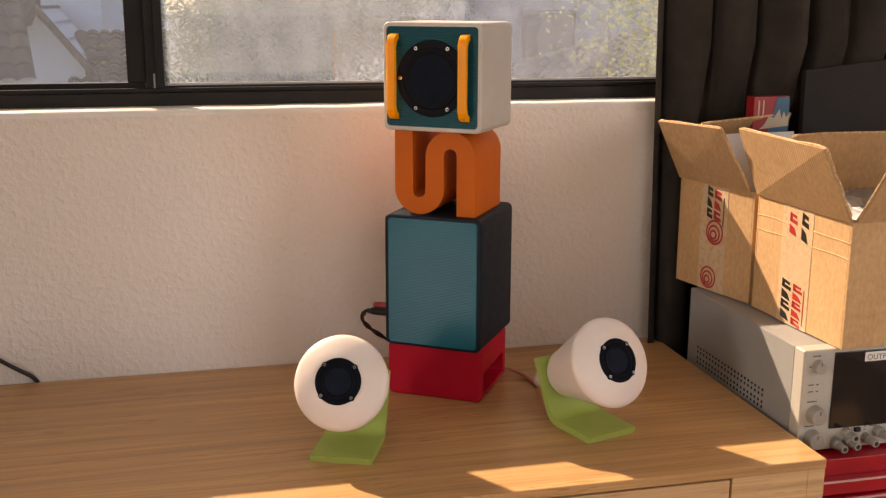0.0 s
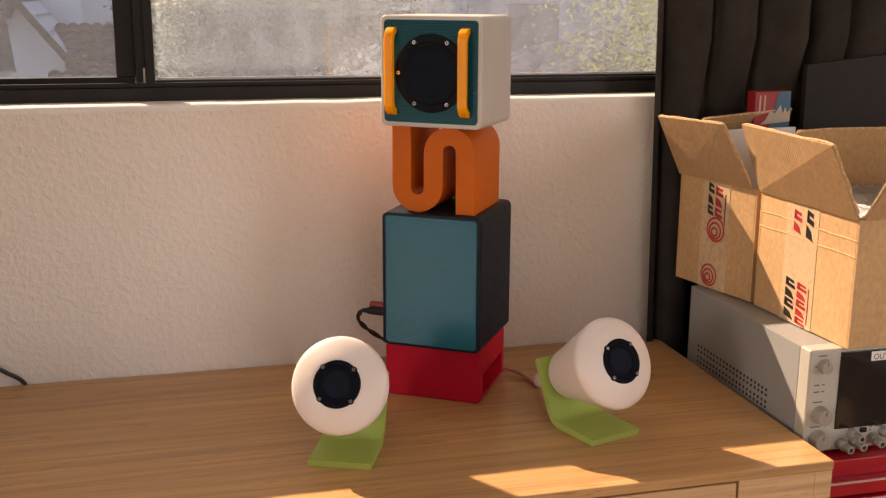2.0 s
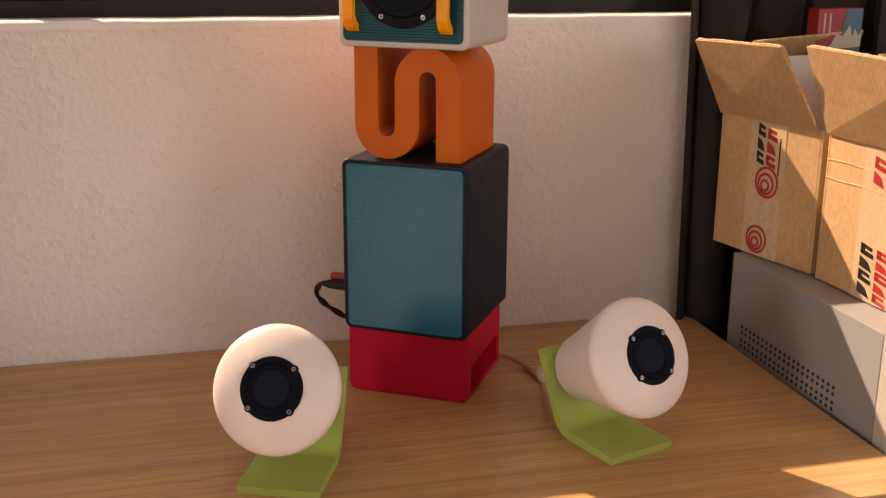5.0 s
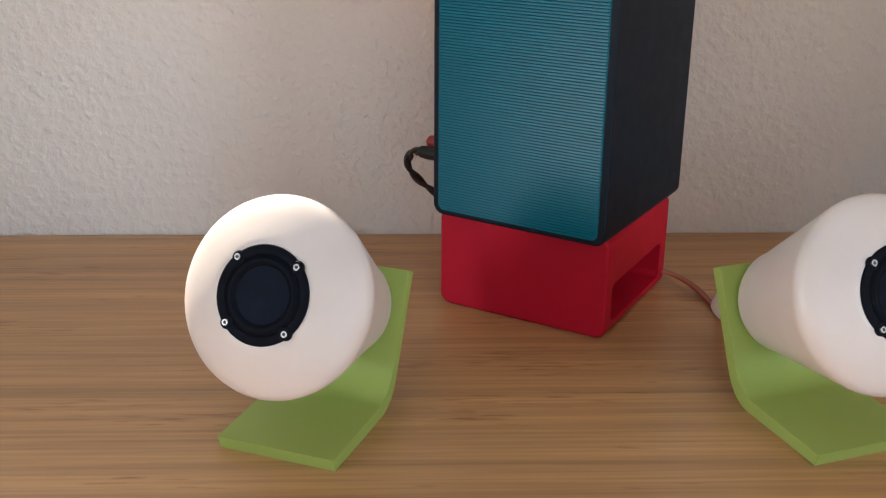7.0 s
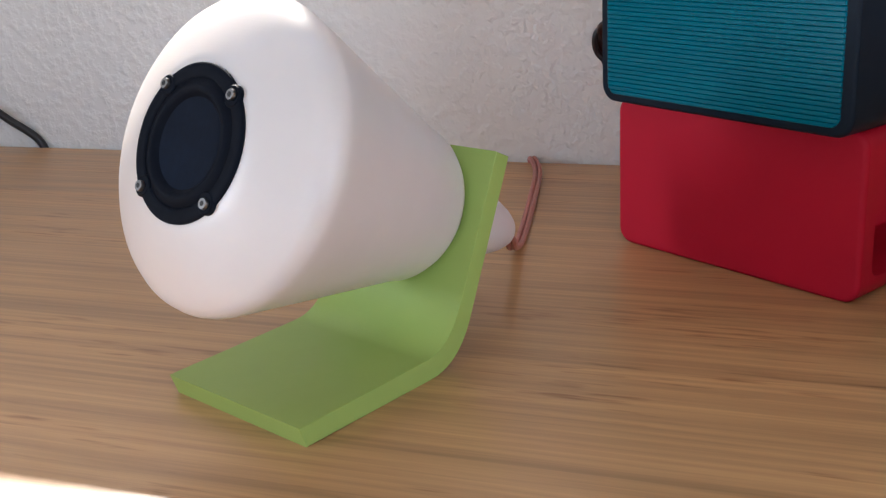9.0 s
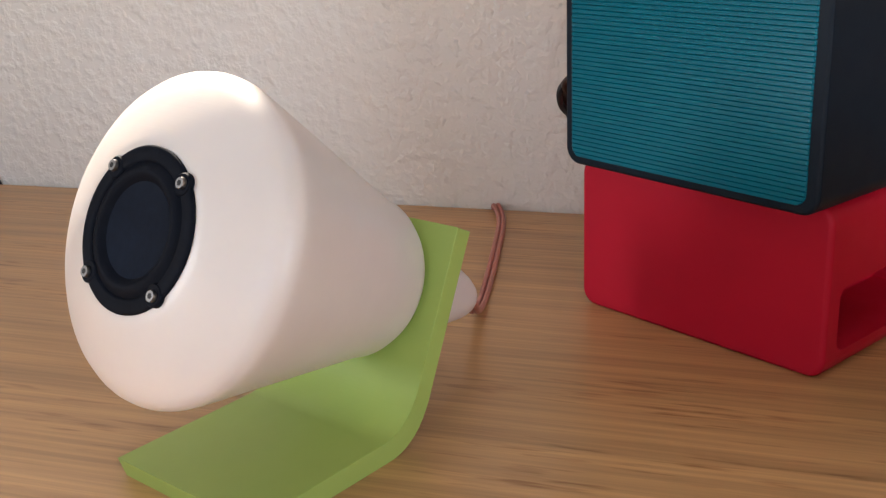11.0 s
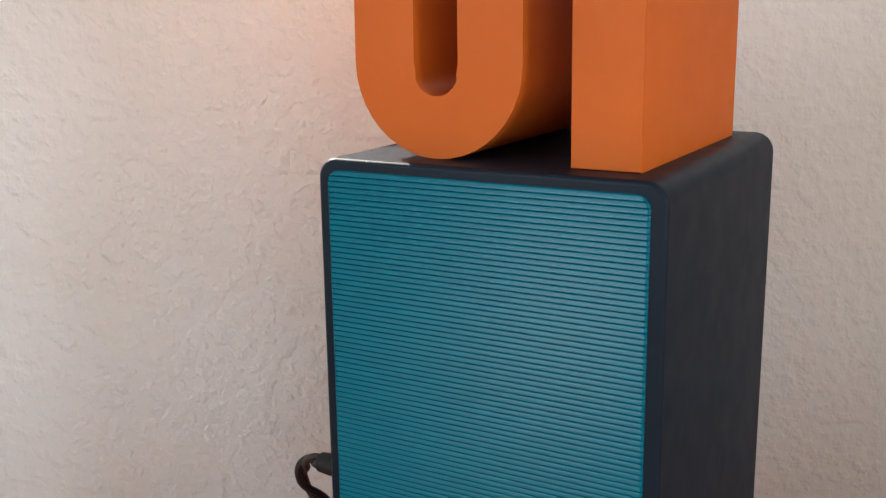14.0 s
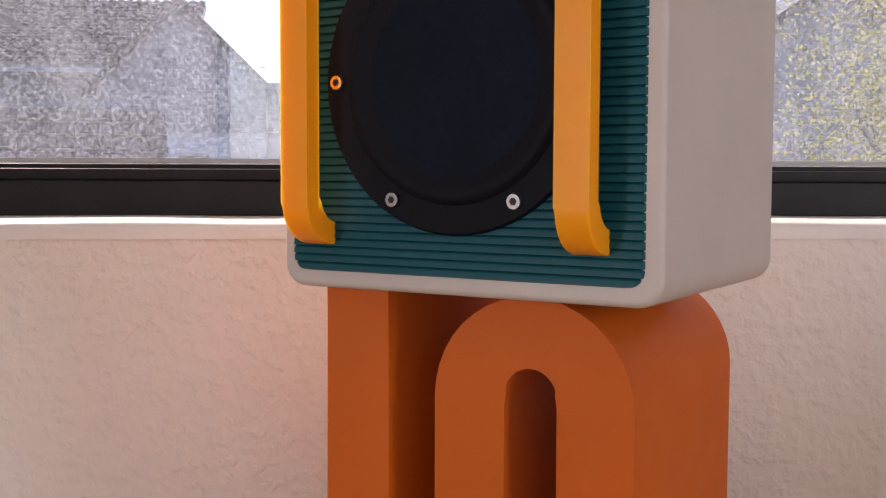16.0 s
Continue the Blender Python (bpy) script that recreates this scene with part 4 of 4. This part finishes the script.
def carton(name, m, w, d, h, flaps, label, tape_marks):
    """An open cardboard box: walls round an open top, flaps given as (side, top points)."""
    bx = thing(name, m, label, "cardboard box", "cardboard boxes")
    t = 0.004
    part("bottom", box(t, w - t, t, d - t, 0.0, t), CARD, bx)
    for b in ((0, w, 0, t, 0, h), (0, w, d - t, d, 0, h), (0, t, t, d - t, 0, h), (w - t, w, t, d - t, 0, h)):
        part("wall", box(*b, 0.0012), CARD, bx)
    for pts in flaps:
        part("flap", quad_sheet(*pts, t * 0.9), CARD_IN, bx, "open flap with ribbed inner face", False)
    for pts in flaps:
        rough = []
        for p0, p1 in ((pts[0], pts[3]), (pts[3], pts[2]), (pts[2], pts[1])):
            for k in range(9):
                q = Vector(p0).lerp(Vector(p1), k / 9 + 0.02)
                rough.append(q + Vector((0.0012 * noise.noise(q * 160), 0.0012 * noise.noise(q * 170 + Vector((3, 0, 0))), 0.0016 * noise.noise(q * 150 + Vector((0, 5, 0))))))
        part("torn_edge", tube(rough, 0.0019, 6, per=3), CARD_EDGE, bx, "pale torn corrugated edge")
    for mat, b in tape_marks:
        if len(b) == 4:
            part("printed_bar", loft([[(-0.0011, y, z) for y, z in b], [(0.0, y, z) for y, z in b]]), mat, bx, smooth=False)
        else:
            part("tape" if mat is TAPE else "printed_bar", box(*b), mat, bx, smooth=False)
    return bx


def bars(mat, y0, y1, z0, z1, n):
    """A leaning run of plain blocks of uneven width in the place of big print."""
    step, w = (z1 - z0) / n, y1 - y0
    out = []
    for k in range(n):
        lo, hi = z0 + step * k + step * 0.05, z0 + step * (k + 0.95)
        lean = step * 0.22
        if (k + n) % 2:
            out.append((mat, ((y0, lo), (y1, lo + lean), (y1, lo + lean + step * 0.34), (y0, lo + step * 0.34))))
            out.append((mat, ((y0 + w * 0.12, hi - step * 0.36), (y1, hi - step * 0.36 + lean), (y1, hi + lean * 0.6), (y0 + w * 0.12, hi - lean * 0.4))))
            out.append((mat, ((y1 - w * 0.3, lo + lean), (y1, lo + lean), (y1, hi), (y1 - w * 0.3, hi))))
        else:
            out.append((mat, ((y0, lo), (y1, lo + lean), (y1, hi + lean * 0.5), (y0 + w * 0.35, hi - lean))))
    return out


def swirl(parent, y, z, r):
    """Plain rings in the tape's red, on the face that looks to -x."""
    for k, q in enumerate((1.0, 0.70, 0.40)):
        bm = bmesh.new()
        ring = []
        for rr in (r * q, r * (q - 0.17)):
            ring.append([(-0.0009, y + rr * math.cos(2 * math.pi * i / 40) + r * 0.12 * k * 0.5, z + rr * math.sin(2 * math.pi * i / 40) - r * 0.1 * k) for i in range(40)])
        loft([ring[0], ring[1]], cap0=False, cap1=False, bm=bm)
        part("printed_ring", bm, INK_RED, parent, smooth=False)


PSU_TOP = 0.8640
# box behind: its left face runs from near the wall towards the room
a_h = 0.180
box_a = carton("cardboard_box", pose(0.574, -0.236, PSU_TOP, 0, 0, 13.2), 0.170, 0.181, a_h,
               [((0.0, 0.181, a_h), (0.0, 0.010, a_h), (-0.046, 0.036, a_h + 0.100), (-0.040, 0.196, a_h + 0.096)),
                ((0.170, 0.179, a_h), (0.002, 0.179, a_h), (-0.020, 0.110, a_h + 0.098), (0.170, 0.110, a_h + 0.106))],
               "opened brown cardboard box with taped side, on the power supply",
               [(TAPE, (-0.0006, 0.0, 0.060, 0.124, 0.0, a_h - 0.004)),
                *bars(INK_BLACK, 0.096, 0.109, 0.120, a_h - 0.006, 3), *bars(INK_RED, 0.075, 0.092, 0.118, a_h - 0.010, 3), (INK_BLACK, (-0.0010, 0.0, 0.068, 0.070, 0.112, a_h - 0.02))])
swirl(box_a, 0.088, 0.100, 0.021)
swirl(box_a, 0.098, 0.022, 0.019)
b_h = 0.181
box_b = carton("cardboard_box", pose(0.584, -0.477, PSU_TOP, 0, 0, 2.7), 0.300, 0.230, b_h,
               [((0.0, 0.230, b_h), (0.0, 0.0, b_h), (-0.052, 0.000, b_h + 0.102), (-0.036, 0.236, b_h + 0.102)),
                ((0.300, 0.228, b_h), (0.002, 0.228, b_h), (0.045, 0.212, b_h + 0.092), (0.300, 0.212, b_h + 0.092)),
                ((0.006, 0.001, b_h), (0.300, 0.001, b_h), (0.300, -0.045, b_h + 0.095), (0.030, -0.040, b_h + 0.098))],
               "opened brown cardboard box holding white paper, on the power supply",
               [(TAPE, (-0.0006, 0.0, 0.085, 0.160, 0.0, b_h - 0.003)),
                *bars(INK_BLACK, 0.128, 0.150, 0.004, 0.066, 4), *bars(INK_RED, 0.100, 0.122, 0.0, 0.064, 5), (INK_RED, (-0.0010, 0.0, 0.094, 0.096, 0.006, 0.060)),
                *bars(INK_RED, 0.124, 0.142, 0.134, 0.168, 2), *bars(INK_BLACK, 0.096, 0.112, 0.128, 0.172, 2)])
for z in (0.128, 0.150):
    run = [(0.0004, 0.003 + 0.0224 * k, z + 0.0022 * noise.noise(Vector((k * 0.45, z * 90, 0)))) for k in range(11)]
    part("crease", tube(run, 0.0013, 6, per=3), CARD, box_b, "crushed crease across the board")


def crumpled(x0, x1, y0, y1, z, amp, seed):
    bm = bmesh.new()
    n = 26
    rows = []
    for i in range(n + 1):
        rows.append([(x0 + (x1 - x0) * i / n, y0 + (y1 - y0) * j / n, z + amp * noise.noise(Vector((i * 0.33, j * 0.21, seed))) + 0.5 * amp * noise.noise(Vector((i * 0.9, j * 0.7, seed + 4)))) for j in range(n + 1)])
    loft(rows, closed=False, cap0=False, cap1=False, bm=bm)
    bmesh.ops.solidify(bm, geom=bm.faces[:], thickness=0.001)
    return bm


solid("packing_paper", crumpled(0.596, 0.868, -0.466, -0.256, PSU_TOP + 0.178, 0.022, 2.0), PAPER, "crumpled white packing paper filling the box", "packing paper", smooth=40)
solid("paper_sheet", quad_sheet((0.578, -0.108, PSU_TOP + 0.005), (0.690, -0.128, PSU_TOP + 0.005), (0.690, -0.122, PSU_TOP + 0.262), (0.578, -0.102, PSU_TOP + 0.258), 0.0015), PAPER,
      "stiff white paper sheet standing in the box", "paper", smooth=False, m=pose(0.002, -0.016, 0))

gift = thing("carton", pose(0.636, -0.104, PSU_TOP + 0.0045, 0, 0, 6), "small red and blue printed carton standing in the box", "carton")
part("body", box(0, 0.070, 0, 0.022, 0, 0.312, 0.001), CARTON_RED, gift)
part("blue_print", extruded([(0.030, 0.250), (0.0695, 0.250), (0.0695, 0.311), (0.045, 0.311)], -0.0008, 0.0), CARTON_BLUE, gift, smooth=False)
part("cream_print", extruded([(0.012, 0.258), (0.0695, 0.262), (0.0695, 0.282), (0.064, 0.276), (0.059, 0.286), (0.055, 0.274), (0.050, 0.290), (0.040, 0.276), (0.030, 0.280), (0.022, 0.266)], -0.0014, -0.0009), CARTON_CREAM, gift, smooth=False)
for k in range(2):
    part("printed_bar", box(0.008 + 0.009 * k, 0.0105 + 0.009 * k, -0.0012, 0.0, 0.278, 0.306), CARTON_CREAM, gift, smooth=False)
solid("dark_board", quad_sheet((0.738, -0.094, 0.7085), (1.12, -0.094, 0.7085), (1.12, -0.088, 1.262), (0.738, -0.088, 1.222), -0.012), DARK_BOARD, "flat dark grey board standing upright before the curtain", "board", smooth=False)
